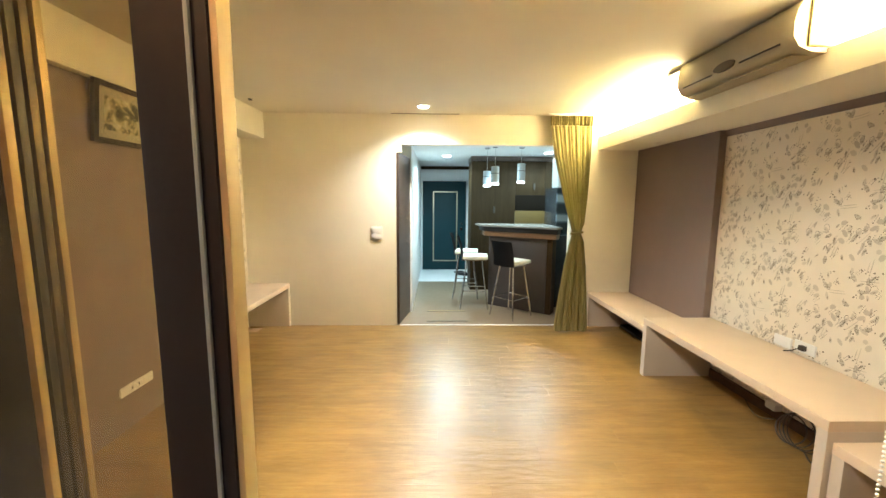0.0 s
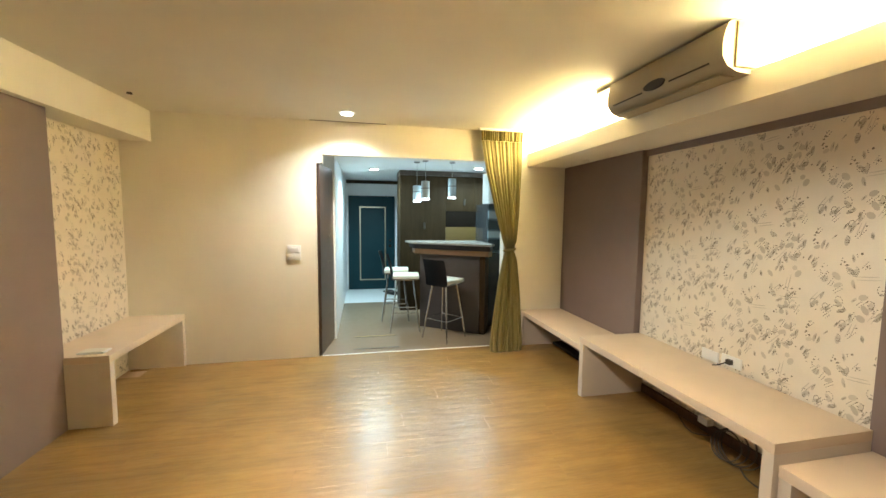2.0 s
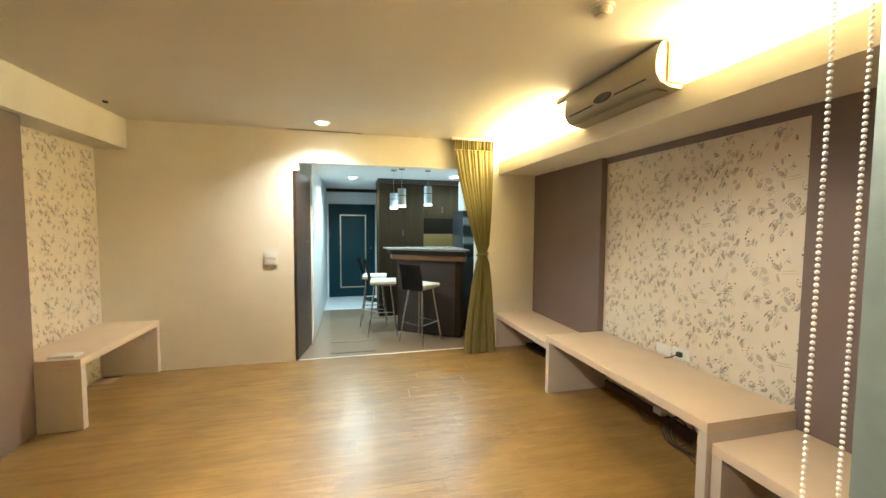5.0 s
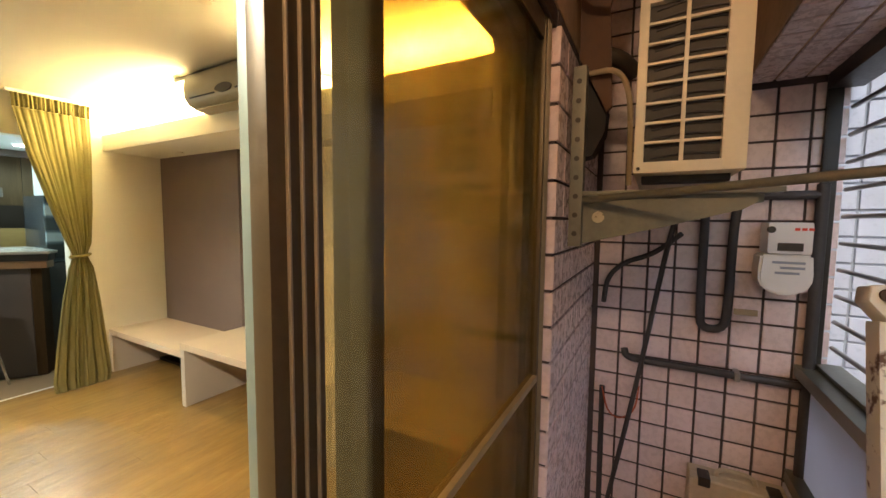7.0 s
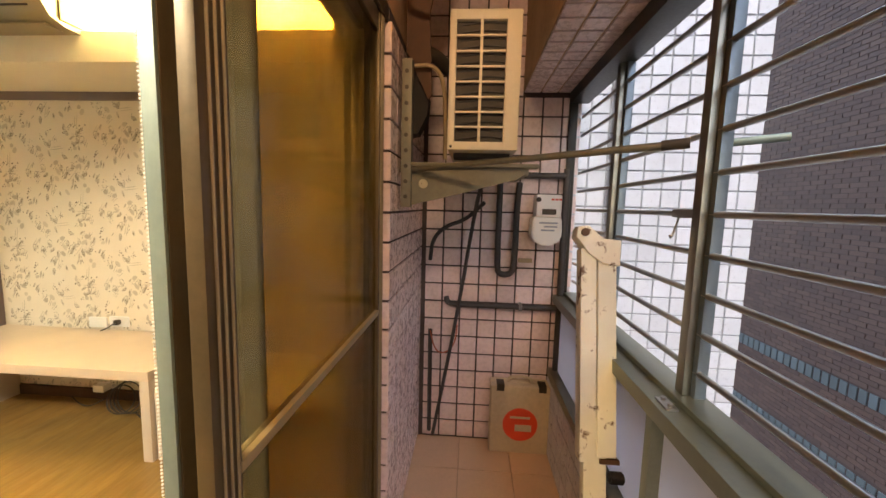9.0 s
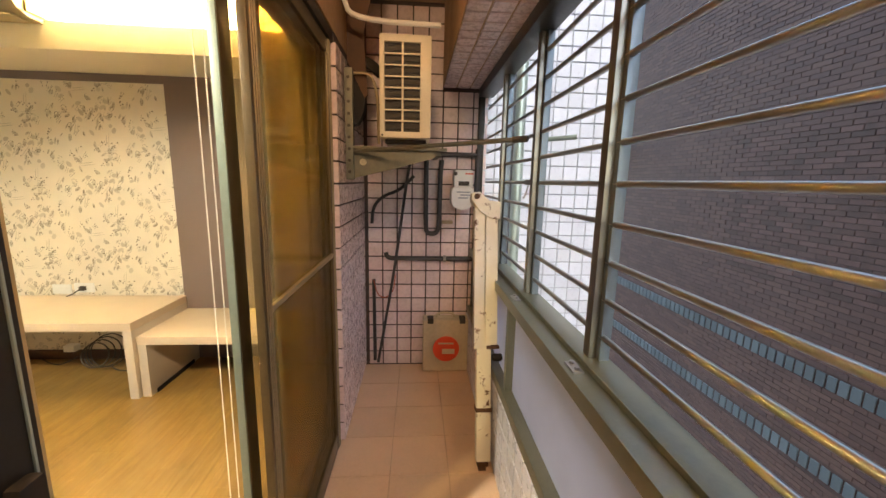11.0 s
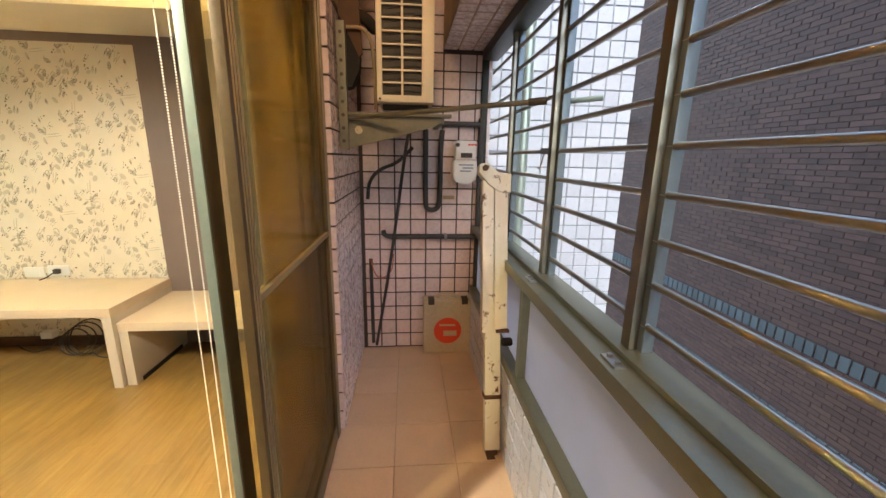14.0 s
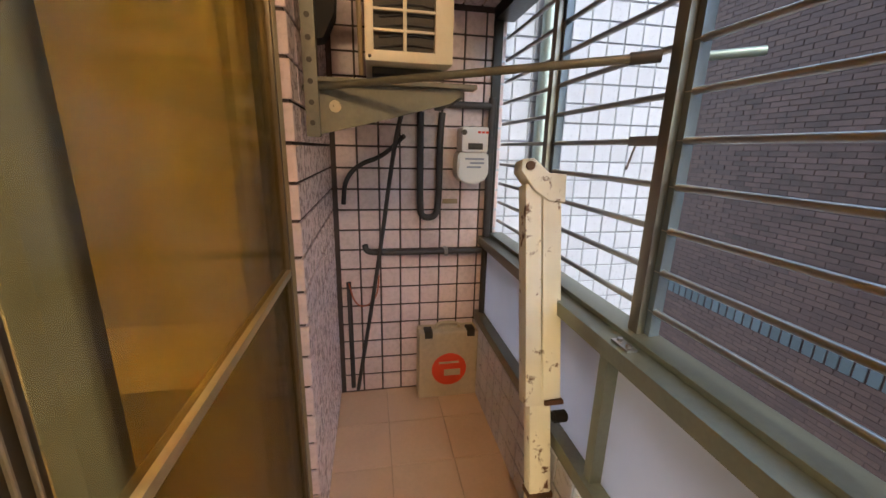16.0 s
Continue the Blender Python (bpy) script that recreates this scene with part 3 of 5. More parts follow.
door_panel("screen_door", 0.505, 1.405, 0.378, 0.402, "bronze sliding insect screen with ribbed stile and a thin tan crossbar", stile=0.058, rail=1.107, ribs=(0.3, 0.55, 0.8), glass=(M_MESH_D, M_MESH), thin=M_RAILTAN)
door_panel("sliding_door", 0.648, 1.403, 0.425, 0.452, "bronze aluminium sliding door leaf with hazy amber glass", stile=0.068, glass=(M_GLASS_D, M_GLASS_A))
ob = door_panel("sliding_door", 0.567, 1.35, 0.472, 0.497, "bronze aluminium sliding door leaf with a pale green-grey end", stile=0.066, glass=(M_GLASS_D, M_GLASS))
part("edge_strip", bm_box((0.561, 0.474, 0.055), (0.567, 0.496, 2.085), 0.001), M_EDGE_D, ob, "pale green-grey aluminium edge strip")
ob = door_panel("sliding_door", -1.05, -0.070, 0.408, 0.430, "dark aluminium sliding door leaf with a black latch", dark=M_BRONZE_D, stile=0.05, rail=1.06, glass=(M_GLASS_L, M_GLASS_L), thin=M_BRONZE_D, pane_y=0.418)
# lighter strip: light on the dark stile's side is put into its colour
part("side_channel", bm_box((-0.1225, 0.422, 0.15), (-0.1205, 0.466, 2.02), 0.0008), M_OUTER, ob, "inner side of the stile, its light put in as blue-grey")
# bronze edge lit by the cove: the light is put into the tan colour
part("edge_cap", bm_box((-0.0695, 0.410, 0.06), (-0.0645, 0.428, 2.08), 0.001), M_TANALU, ob, "bronze edge cap with warm cove light put into its tan")
part("seal_strip", bm_box((-0.083, 0.4045, 0.06), (-0.080, 0.408, 2.08), 0.001), M_EDGE, ob, "thin pale seal strip")
part("latch", bm_box((-0.118, 0.390, 1.00), (-0.088, 0.409, 1.14), 0.006), M_DARK, ob, "black plastic latch")
inner = door_panel("sliding_door", -1.30, -0.305, 0.492, 0.540, "dark aluminium sliding door leaf with a ribbed bronze edge", dark=M_BRONZE_D, stile=0.08, rail=1.06, glass=(M_GLASS_L, M_GLASS_L), thin=M_BRONZE_D)
# tan ribs carry the warm light on this edge in their colour
for k, yr in enumerate((0.496, 0.508, 0.520, 0.533)):
    part("edge_rib", bm_box((-0.3045, yr - 0.004, 0.06), (-0.297, yr + 0.004, 2.08), 0.001), (M_TANALU, M_BRONZE_D, M_BRONZE, M_TANALU)[k], inner, "bronze edge rib")
frame_d = root("door_frame", (0, 0.46, 0), "bronze aluminium frame and tracks of the sliding doors", "door frame", kind="structure")
part("sill_track", bm_box((-1.56, 0.370, 0.0), (1.44, 0.555, 0.03), 0.003), M_BRONZE, frame_d)
for yy in (0.39, 0.438, 0.489):
    part("rail_track", bm_box((-1.56, yy - 0.004, 0.03), (1.44, yy + 0.004, 0.05), 0.001), M_ALU, frame_d)
part("head_track", bm_box((-1.56, 0.370, 2.088), (1.44, 0.555, 2.14), 0.003), M_BRONZE_D, frame_d)
for a, b in ((-1.56, -1.50), (1.408, 1.438)):
    part("jamb", bm_box((a, 0.40, 0.03), (b, 0.55, 2.088), 0.003), M_BRONZE, frame_d)
part("jamb_bead", bm_box((1.404, 0.392, 0.05), (1.43, 0.400, 2.088), 0.002), M_TANALU, frame_d, "pale bronze bead beside the tiles")

# ---- benches ----


def bench(name, x0, x1, y0, y1, top, label, plinth, legs, t=0.055):
    """A waterfall bench: slab, upright end panels and a recessed dark base strip."""
    ob = root(name, ((x0 + x1) / 2, (y0 + y1) / 2, 0), label, "bench", "low wall benches")
    part("slab", bm_box((x0, y0, top - t), (x1, y1, top), 0.003), M_BENCH, ob)
    for a in legs:
        part("end_panel", bm_box((x0 + 0.001, a, 0.0), (x1, a + t, top - t), 0.003), M_BENCH_SIDE, ob)
    if plinth:
        part("kick_strip", bm_box((x1 - 0.12 if plinth[1] > 2 else x0 + 0.02, plinth[0], 0.001), (x1, plinth[1], 0.03), 0.002), M_DARK, ob, "black kick strip")
    return ob


bench("bench", 1.958, PAPER_R - 0.022, 1.805, 3.44, 0.53, "long pale pink-beige laminate bench under the wallpaper", None, (1.805, 3.385))
bench("bench", 2.0, GREY_R - 0.002, 3.445, BACK - 0.003, 0.43, "lower pale beige bench beside the taupe panel", (3.51, 4.75), (3.45, 4.76))
bench("bench", 1.985, PAPER_R - 0.022, 0.585, 1.80, 0.425, "lower pale beige bench near the sliding doors", None, (0.585, 1.743))
bench("bench", PAPER_L + 0.002, -1.725, 3.61, BACK - 0.003, 0.535, "short pale beige bench in the papered niche", None, (3.61, 4.76))

low = [ob for ob in bpy.data.objects if ob.name.startswith("bench") and ob.parent is None][2]
for xx in (2.02, 2.50):
    wheel = part("castor", bm_cyl((xx - 0.012, 1.772, 0.018), (xx + 0.012, 1.772, 0.018), 0.018, seg=16, bevel=0.003), M_DARK, low, "small black castor")
part("base_trim", bm_box((2.04, 1.735, 0.0005), (2.48, 1.742, 0.03), 0.002), M_DARK, low, "black trim along the foot")

# ---- wall air conditioner above the ledge ----
ac = root("air_conditioner", (2.0, 2.6, 2.31), "cream wall air conditioner above the lit ledge", "air conditioner")
Y0, Y1 = 2.12, 3.04
bm = bmesh.new()
prof = [(2.16, 2.33), (2.04, 2.308), (1.95, 2.313), (1.885, 2.338), (1.853, 2.385), (1.85, 2.45), (1.862, 2.51), (1.885, 2.553), (1.91, 2.566), (2.16, 2.568)]
ra = [bm.verts.new((x, Y0, z)) for x, z in prof]
rb = [bm.verts.new((x, Y1, z)) for x, z in prof]
bm.faces.new(ra)
bm.faces.new(rb[::-1])
for i in range(len(prof)):
    bm.faces.new((ra[i - 1], ra[i], rb[i], rb[i - 1]))
bmesh.ops.recalc_face_normals(bm, faces=bm.faces[:])
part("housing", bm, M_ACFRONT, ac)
# shadow of the two slots laid on as dark strips
for a, b in ((Y0 + 0.08, 2.47), (2.69, Y1 - 0.06)):
    part("slot", bm_box((1.856, a, 2.372), (1.864, b, 2.381), 0.001), M_FIN, ac, "dark strip for the shadow in a slot")
bm = bm_cyl((1.846, 2.58, 2.392), (1.86, 2.58, 2.392), 0.055, seg=28)
bmesh.ops.scale(bm, vec=(1, 1.6, 0.5), verts=bm.verts[:], space=Matrix.Translation((0, -2.58, -2.392)))
part("badge", bm, M_FIN, ac, "dark oval display window")
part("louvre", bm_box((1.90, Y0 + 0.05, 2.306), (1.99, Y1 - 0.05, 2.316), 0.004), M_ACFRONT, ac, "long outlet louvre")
part("end_cap", bm_box((1.925, Y0 - 0.012, 2.335), (2.13, Y0 - 0.001, 2.555), 0.004), M_COVETINT, ac, "end cap with the cove's yellow glow in its colour")
part("mounting_box", bm_box((2.16, Y0 + 0.05, 2.36), (PAPER_R + 0.003, Y1 - 0.05, 2.55), 0.004), M_IVORY, ac, "cream box behind the unit")
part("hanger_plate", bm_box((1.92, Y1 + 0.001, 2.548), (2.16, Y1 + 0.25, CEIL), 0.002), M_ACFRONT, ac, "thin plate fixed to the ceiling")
sensor = root("smoke_detector", (1.38, 1.95, CEIL - 0.04), "small round ivory smoke detector on the ceiling", "smoke detector")
part("dome", bm_cyl((1.38, 1.95, CEIL - 0.045), (1.38, 1.95, CEIL - 0.012), 0.036, 0.05, 28, bevel=0.006), M_IVORY, sensor)
part("base", bm_cyl((1.38, 1.95, CEIL - 0.012), (1.38, 1.95, CEIL), 0.056, 0.056, 28), M_PLASTIC, sensor)

# ---- things on the room's walls and benches ----


def switch_plate(name, lo, hi, axis, label, gaps):
    """A wall plate with rockers or sockets set on it."""
    ob = root(name, [(a + b) / 2 for a, b in zip(lo, hi)], label, "switch" if "switch" in name else "socket")
    part("plate", bm_box(lo, hi, 0.004), M_PLASTIC, ob)
    for glo, ghi, material in gaps:
        part("rocker" if material is M_PLASTIC else "socket_hole", bm_box(glo, ghi, 0.002), material, ob)
    return ob


switch_plate("light_switch", (-0.708, BACK - 0.012, 1.082), (-0.57, BACK, 1.243), 1, "white double wall switch on the cream wall",
             [((-0.69, BACK - 0.02, 1.168), (-0.588, BACK - 0.012, 1.225), M_PLASTIC), ((-0.69, BACK - 0.02, 1.10), (-0.588, BACK - 0.012, 1.157), M_PLASTIC)])
switch_plate("outlet_plate", (GREY_L, 2.57, 0.24), (GREY_L + 0.012, 2.86, 0.305), 0, "long white socket strip low on the taupe wall",
             [((GREY_L + 0.012, 2.66 + k * 0.06, 0.262), (GREY_L + 0.0135, 2.672 + k * 0.06, 0.282), M_FIN) for k in range(2)])
switch_plate("wall_socket", (PAPER_R - 0.012, 2.50, 0.55), (PAPER_R, 2.645, 0.625), 0, "white wall socket with a black plug above the bench",
             [((PAPER_R - 0.04, 2.555, 0.57), (PAPER_R - 0.012, 2.59, 0.603), M_FIN)])
switch_plate("wall_socket", (PAPER_R - 0.012, 2.67, 0.538), (PAPER_R, 2.805, 0.613), 0, "blank white wall plate above the bench",
             [((PAPER_R - 0.014, 2.70, 0.56), (PAPER_R - 0.012, 2.775, 0.59), M_PLASTIC)])
for yy in (4.45, 4.62):
    switch_plate("wall_socket", (PAPER_L, yy, 0.27), (PAPER_L + 0.012, yy + 0.11, 0.335), 0, "small white wall socket under the niche bench",
                 [((PAPER_L + 0.012, yy + 0.05, 0.295), (PAPER_L + 0.0135, yy + 0.06, 0.31), M_FIN)])
solo("plug_lead", bm_tube([(PAPER_R - 0.04, 2.572, 0.585), (PAPER_R - 0.055, 2.59, 0.575), (PAPER_R - 0.06, 2.62, 0.55), (PAPER_R - 0.07, 2.66, 0.535)], 0.004), M_FIN, "short black plug lead drooping onto the bench", "cable")
card = root("notepad", (-1.88, 3.72, 0.535), "small white pad lying on the niche bench", "notepad")
part("cover", bm_box((-1.96, 3.66, 0.535), (-1.79, 3.76, 0.547), 0.002), M_PLASTIC, card)
part("sheet", bm_box((-1.95, 3.665, 0.547), (-1.80, 3.755, 0.551), 0.001), M_CEIL, card)

# printed sprigs of the wallpaper: one repeat of marks, laid side by side


def blob(cx, cy, length, width, turn, bend=0.0, n=10):
    """The outline of a brush mark."""
    c, d = math.cos(turn), math.sin(turn)
    out = []
    for k in range(n):
        a = 2 * math.pi * k / n
        u, v = 0.5 * length * math.cos(a), 0.5 * width * math.sin(a)
        v += bend * (u / length) ** 2 * length
        out.append((cx + c * u - d * v, cy + d * u + c * v))
    return out


def sprig_marks():
    r = random.Random(11)
    ink, wash = [], []
    size = 0.53
    spot = lambda: (r.uniform(0, size), r.uniform(0, size))
    for _ in range(34):  # clusters of dots
        x, y = spot()
        for k in range(r.randint(1, 3)):
            d = r.uniform(0.006, 0.013)
            ink.append(blob(x + r.uniform(-0.02, 0.02), y + r.uniform(-0.014, 0.014), d, d * r.uniform(0.7, 1.0), r.uniform(0, 3), n=8))
    for _ in range(22):  # pairs of dashed lines
        x, y = spot()
        a = r.uniform(0.7, 1.2)
        for side in (-0.007, 0.007):
            for k in range(r.randint(3, 5)):
                px, py = x + math.cos(a) * k * 0.012 - math.sin(a) * side, y + math.sin(a) * k * 0.012 + math.cos(a) * side
                ink.append(blob(px, py, 0.009, 0.0038, a + r.uniform(-0.4, 0.4), n=6))
    for _ in range(19):  # curled stems
        x, y = spot()
        q, rad = r.uniform(0, 6), r.uniform(0.012, 0.02)
        for k in range(6):
            w = q + k * 0.62
            ink.append(blob(x + rad * math.cos(w), y + 1.4 * rad * math.sin(w), 0.012, 0.0035, w + 1.57, n=6))
        wash.append(blob(x, y - 0.01, 0.05, 0.022, q, n=9))
        for k in range(3):
            ink.append(blob(x + r.uniform(-0.012, 0.012), y + r.uniform(-0.03, 0.0), 0.012, 0.004, r.uniform(-0.3, 0.4), n=6))
    for _ in range(30):  # leaves
        x, y = spot()
        a, long = r.uniform(0.6, 1.9), r.uniform(0.03, 0.058)
        wash.append(blob(x, y, long, long * r.uniform(0.25, 0.45), a, r.uniform(-0.3, 0.3)))
        for k in range(r.randint(1, 3)):
            d = r.uniform(-0.3, 0.3) * long
            ink.append(blob(x + d * math.cos(a) + r.uniform(-0.006, 0.006), y + d * math.sin(a), r.uniform(0.25, 0.6) * long, r.uniform(0.002, 0.004), a + r.uniform(-0.35, 0.35), r.uniform(-0.4, 0.4), 8))
    for _ in range(8):  # long pale strokes
        x, y = spot()
        a = r.choice((0.15, 1.4, 1.0)) + r.uniform(-0.15, 0.15)
        for side in (-0.008, 0.008):
            wash.append(blob(x - side * math.sin(a), y + side * math.cos(a), r.uniform(0.07, 0.12), 0.005, a, 0.05))
    for _ in range(14):  # soft smudges
        x, y = spot()
        wash.append(blob(x, y, r.uniform(0.03, 0.055), r.uniform(0.022, 0.035), r.uniform(0, 3), n=9))
    return size, ink, wash


def print_paper(parent, x, side, y0, y1, z0, z1):
    size, ink, wash = sprig_marks()
    for name, marks, material, lift, label in (("wash_print", wash, M_WASH, 0.0003, "pale grey brush washes"), ("ink_print", ink, M_INK, 0.0006, "dark grey ink marks")):
        verts, faces = [], []
        for i in range(int((y1 - y0) / size) + 2):
            for j in range(-1, int((z1 - z0) / size) + 2):
                for mark in marks:
                    pts = [(y1 - p - i * size, z0 + q + (j + 0.5 * (i % 2)) * size) for p, q in mark]
                    if all(y0 + 0.004 < p < y1 - 0.004 and z0 < q < z1 - 0.004 for p, q in pts):
                        k = len(verts)
                        verts += [(x + side * lift, p, q) for p, q in pts]
                        faces.append(tuple(range(k, k + len(pts))))
        me = bpy.data.meshes.new(name)
        me.from_pydata(verts, [], faces)
        me.materials.append(material)
        ob = new(name, me)
        ob.parent = parent
        tagged(ob, label, kind="stuff")


print_paper(bpy.data.objects["wallpaper_right"], PAPER_R, -1, 1.82, 3.48, 0.0, 2.125)
print_paper(bpy.data.objects["wallpaper_left"], PAPER_L, 1, 3.62, BACK, 0.0, SOFF_Z)

# loose cable coil under the long bench
bm = bmesh.new()
for k in range(4):
    r, cx, cy = 0.10 + 0.012 * k, 2.36 + 0.01 * k, 2.38 - 0.02 * k
    pts = [(cx + 0.35 * r * math.cos(a) + 0.03 * k * 0.3, cy + r * math.sin(a), 0.125 + r * 0.95 * math.cos(a) * 0.9 + 0.005 * k) for a in (2 * math.pi * i / 14 for i in range(14))]
    bm_tube(pts + [pts[0]], 0.0045, 6, bm)
bm_tube([(2.36, 2.50, 0.12), (2.42, 2.68, 0.02), (2.46, 2.8, 0.012), (2.50, 2.9, 0.04)], 0.0045, 6, bm)
bm_tube([(2.36, 2.28, 0.04), (2.33, 2.2, 0.008), (2.36, 2.05, 0.008)], 0.0045, 6, bm)
solo("cable_coil", bm, M_FIN, "black cable coil hanging by the wall under the bench", "cable")
solo("cable_box", bm_box((2.47, 2.62, 0.10), (2.53, 2.70, 0.15), 0.006), M_PLASTIC, "small white junction box by the skirting", "junction box")

# framed landscape print, leaning out a little at the top
pic = root("picture", (GREY_L, 2.78, 1.90), "small landscape print in a dark wooden frame, leaning forward", "picture")
tilt = Matrix.Translation((GREY_L + 0.004, 2.765, 1.905)) @ Matrix.Rotation(radians(6), 4, "Y")


def tilted(bm):
    bmesh.ops.transform(bm, matrix=tilt, verts=bm.verts[:])
    return bm


W, HH = 0.44, 0.375
for a, b in (((0, -W / 2, 0), (0.028, W / 2, 0.035)), ((0, -W / 2, HH - 0.035), (0.028, W / 2, HH)), ((0, -W / 2, 0.035), (0.028, -W / 2 + 0.035, HH - 0.035)), ((0, W / 2 - 0.035, 0.035), (0.028, W / 2, HH - 0.035))):
    part("frame_bar", tilted(bm_box(a, b, 0.006)), M_FRAME, pic)
part("mount", tilted(bm_box((0.004, -W / 2 + 0.03, 0.03), (0.014, W / 2 - 0.03, HH - 0.03))), painted("mount_card", (0.45, 0.42, 0.33), 0.8), pic, "pale grey card mount")
part("print", tilted(bm_box((0.014, -W / 2 + 0.085, 0.085), (0.016, W / 2 - 0.085, HH - 0.085))), M_PRINT, pic, "faded landscape print")

# small sensor on the ceiling and a spotlight stud in the ledge
solo("ceiling_stud", bm_cyl((-1.81, 4.22, CEIL - 0.012), (-1.81, 4.22, CEIL), 0.02, seg=20), M_FIN, "tiny dark ceiling sensor", "sensor")
solo("ledge_stud", bm_cyl((2.39, 4.16, LEDGE_Z0 - 0.008), (2.39, 4.16, LEDGE_Z0), 0.03, seg=20), M_IVORY, "small round lamp cap under the ledge", "lamp")
solo("access_slot", bm_box((-0.45, BACK - 0.03, CEIL - 0.004), (0.35, BACK - 0.016, CEIL), 0.001), M_FIN, "thin dark joint strip where ceiling meets wall", "slot")

# ---- curtain tied back at the opening ----
cur = root("curtain", (1.76, 4.68, 0.0), "olive green curtain gathered and tied back", "curtain")


def drape(levels, folds, deep):
    bm = bmesh.new()
    rows = []
    n_u = 150
    for z, xc, half, y, amp in levels:
        row = []
        for i in range(n_u + 1):
            u = i / n_u
            wob = 0.9 * math.sin(u * folds * 4.1 + 1.2 * math.sin(1.1 * z + u * 5)) + 0.7 * math.sin(u * folds * 7.3 + 0.8 * math.sin(2.3 * z) + 2.0) + 0.35 * math.sin(u * folds * 12.7 + 1.7 * z)
            row.append(bm.verts.new((xc + half * (2 * u - 1) + 0.25 * amp * math.cos(u * folds * 5.2 + 0.6 * z), y + 0.75 * amp * deep * wob, z)))
        rows.append(row)
    for a, b in zip(rows, rows[1:]):
        for i in range(n_u):
            bm.faces.new((a[i], a[i + 1], b[i + 1], b[i]))
    return bm


def eased(stops, n):
    """Rows between given rows, eased."""
    out = []
    for a, b in zip(stops, stops[1:]):
        for k in range(n):
            t = k / n
            t = t * t * (3 - 2 * t)
            out.append([p + (q - p) * t for p, q in zip(a, b)])
    return out + [list(stops[-1])]


def cloth(name, bm, label=""):
    ob = part(name, bm, M_CURTAIN, cur, label)
    sol = ob.modifiers.new("thick", "SOLIDIFY")
    sol.thickness = 0.003
    return ob


cloth("upper_drape", drape(eased([(2.44, 1.66, 0.245, 4.70, 0.006), (2.1, 1.69, 0.215, 4.70, 0.007), (1.6, 1.745, 0.14, 4.69, 0.009), (1.30, 1.775, 0.085, 4.68, 0.010), (1.19, 1.775, 0.045, 4.68, 0.012)], 8), 9, 1.0))
cloth("lower_drape", drape(eased([(1.19, 1.775, 0.045, 4.68, 0.012), (1.08, 1.775, 0.085, 4.67, 0.012), (0.8, 1.755, 0.13, 4.64, 0.013), (0.4, 1.73, 0.175, 4.60, 0.014), (0.1, 1.715, 0.205, 4.57, 0.016), (0.012, 1.712, 0.195, 4.56, 0.014)], 8), 7, 1.0))
cloth("heading", drape(eased([(2.55, 1.66, 0.25, 4.70, 0.02), (2.49, 1.66, 0.245, 4.70, 0.012), (2.44, 1.66, 0.245, 4.70, 0.018)], 4), 16, 1.0), "pinched pleated heading")
bm = bmesh.new()
bm_tube([(1.775 + 0.068 * math.cos(a), 4.68 + 0.04 * math.sin(a), 1.19 + 0.01 * math.cos(a)) for a in (2 * math.pi * i / 16 for i in range(17))], 0.014, 8, bm)
part("tie_band", bm, M_CURTAIN, cur, "narrow tie band of the same cloth")
part("curtain_track", bm_box((1.38, 4.685, 2.55), (1.97, 4.715, CEIL), 0.003), M_PLASTIC, cur)

# ---- hall and kitchen things ----
leaf = root("door_hall", (-0.315, 5.12, 0.0), "dark walnut inner door standing open against the hall wall", "door", kind="structure")
part("leaf", bm_prism([(-0.396, 4.823), (-0.366, 4.823), (-0.272, 5.425), (-0.302, 5.425)], 0.008, 2.128, 0.002), M_WALNUT, leaf)
for zz in (1.33, 1.02):
    part("door_stud", bm_cyl((-0.312, 5.20, zz), (-0.296, 5.20, zz), 0.016, seg=16), M_CHROME, leaf, "small chrome stud")
ent = root("door_entrance", (0.3, FAR, 0.0), "dark teal steel entrance door with a champagne inlay, closed", "door", kind="structure")
part("leaf", bm_box((-0.21, FAR - 0.03, 0.005), (0.76, FAR + 0.04, 1.995), 0.004), M_TEAL, ent)
for a, b in (((0.02, 0.20), (0.57, 0.225)), ((0.02, 1.745), (0.57, 1.77)), ((0.02, 0.225), (0.045, 1.745)), ((0.545, 0.225), (0.57, 1.745))):
    part("inlay_bar", bm_box((a[0], FAR - 0.042, a[1]), (b[0], FAR - 0.03, b[1]), 0.004), M_GOLD, ent)
for zz, rr in ((0.94, 0.03), (1.06, 0.022)):
    part("knob", bm_cyl((0.66, FAR - 0.085, zz), (0.66, FAR - 0.03, zz), rr, rr * 0.7, 18, bevel=0.004), M_CHROME, ent)
part("door_closer_plate", bm_box((-0.205, FAR - 0.05, 1.25), (-0.19, FAR - 0.03, 1.4), 0.003), M_CHROME, ent)

tall = root("tall_cabinet", (1.4, 7.0, 0), "dark brown veneer cabinet wall reaching the ceiling", "cabinet")
CY = 6.75
part("carcass", bm_box((0.69, CY + 0.02, 0.0), (KRIGHT - 0.004, 7.3, 2.24)), M_CAB, tall)
part("cornice", bm_box((0.68, CY - 0.015, 2.24), (KRIGHT - 0.004, 7.3, HALL_CEIL - 0.002), 0.004), M_WALNUT, tall)
d1 = part("cabinet_door", bm_box((0.70, CY, 0.1), (1.45, CY + 0.02, 2.235), 0.002), M_CAB, tall)
part("handle", bm_cyl((1.09, CY - 0.014, 1.36), (1.09, CY - 0.014, 1.47), 0.016, seg=14, bevel=0.005), M_FIN, d1, "black oval pull")
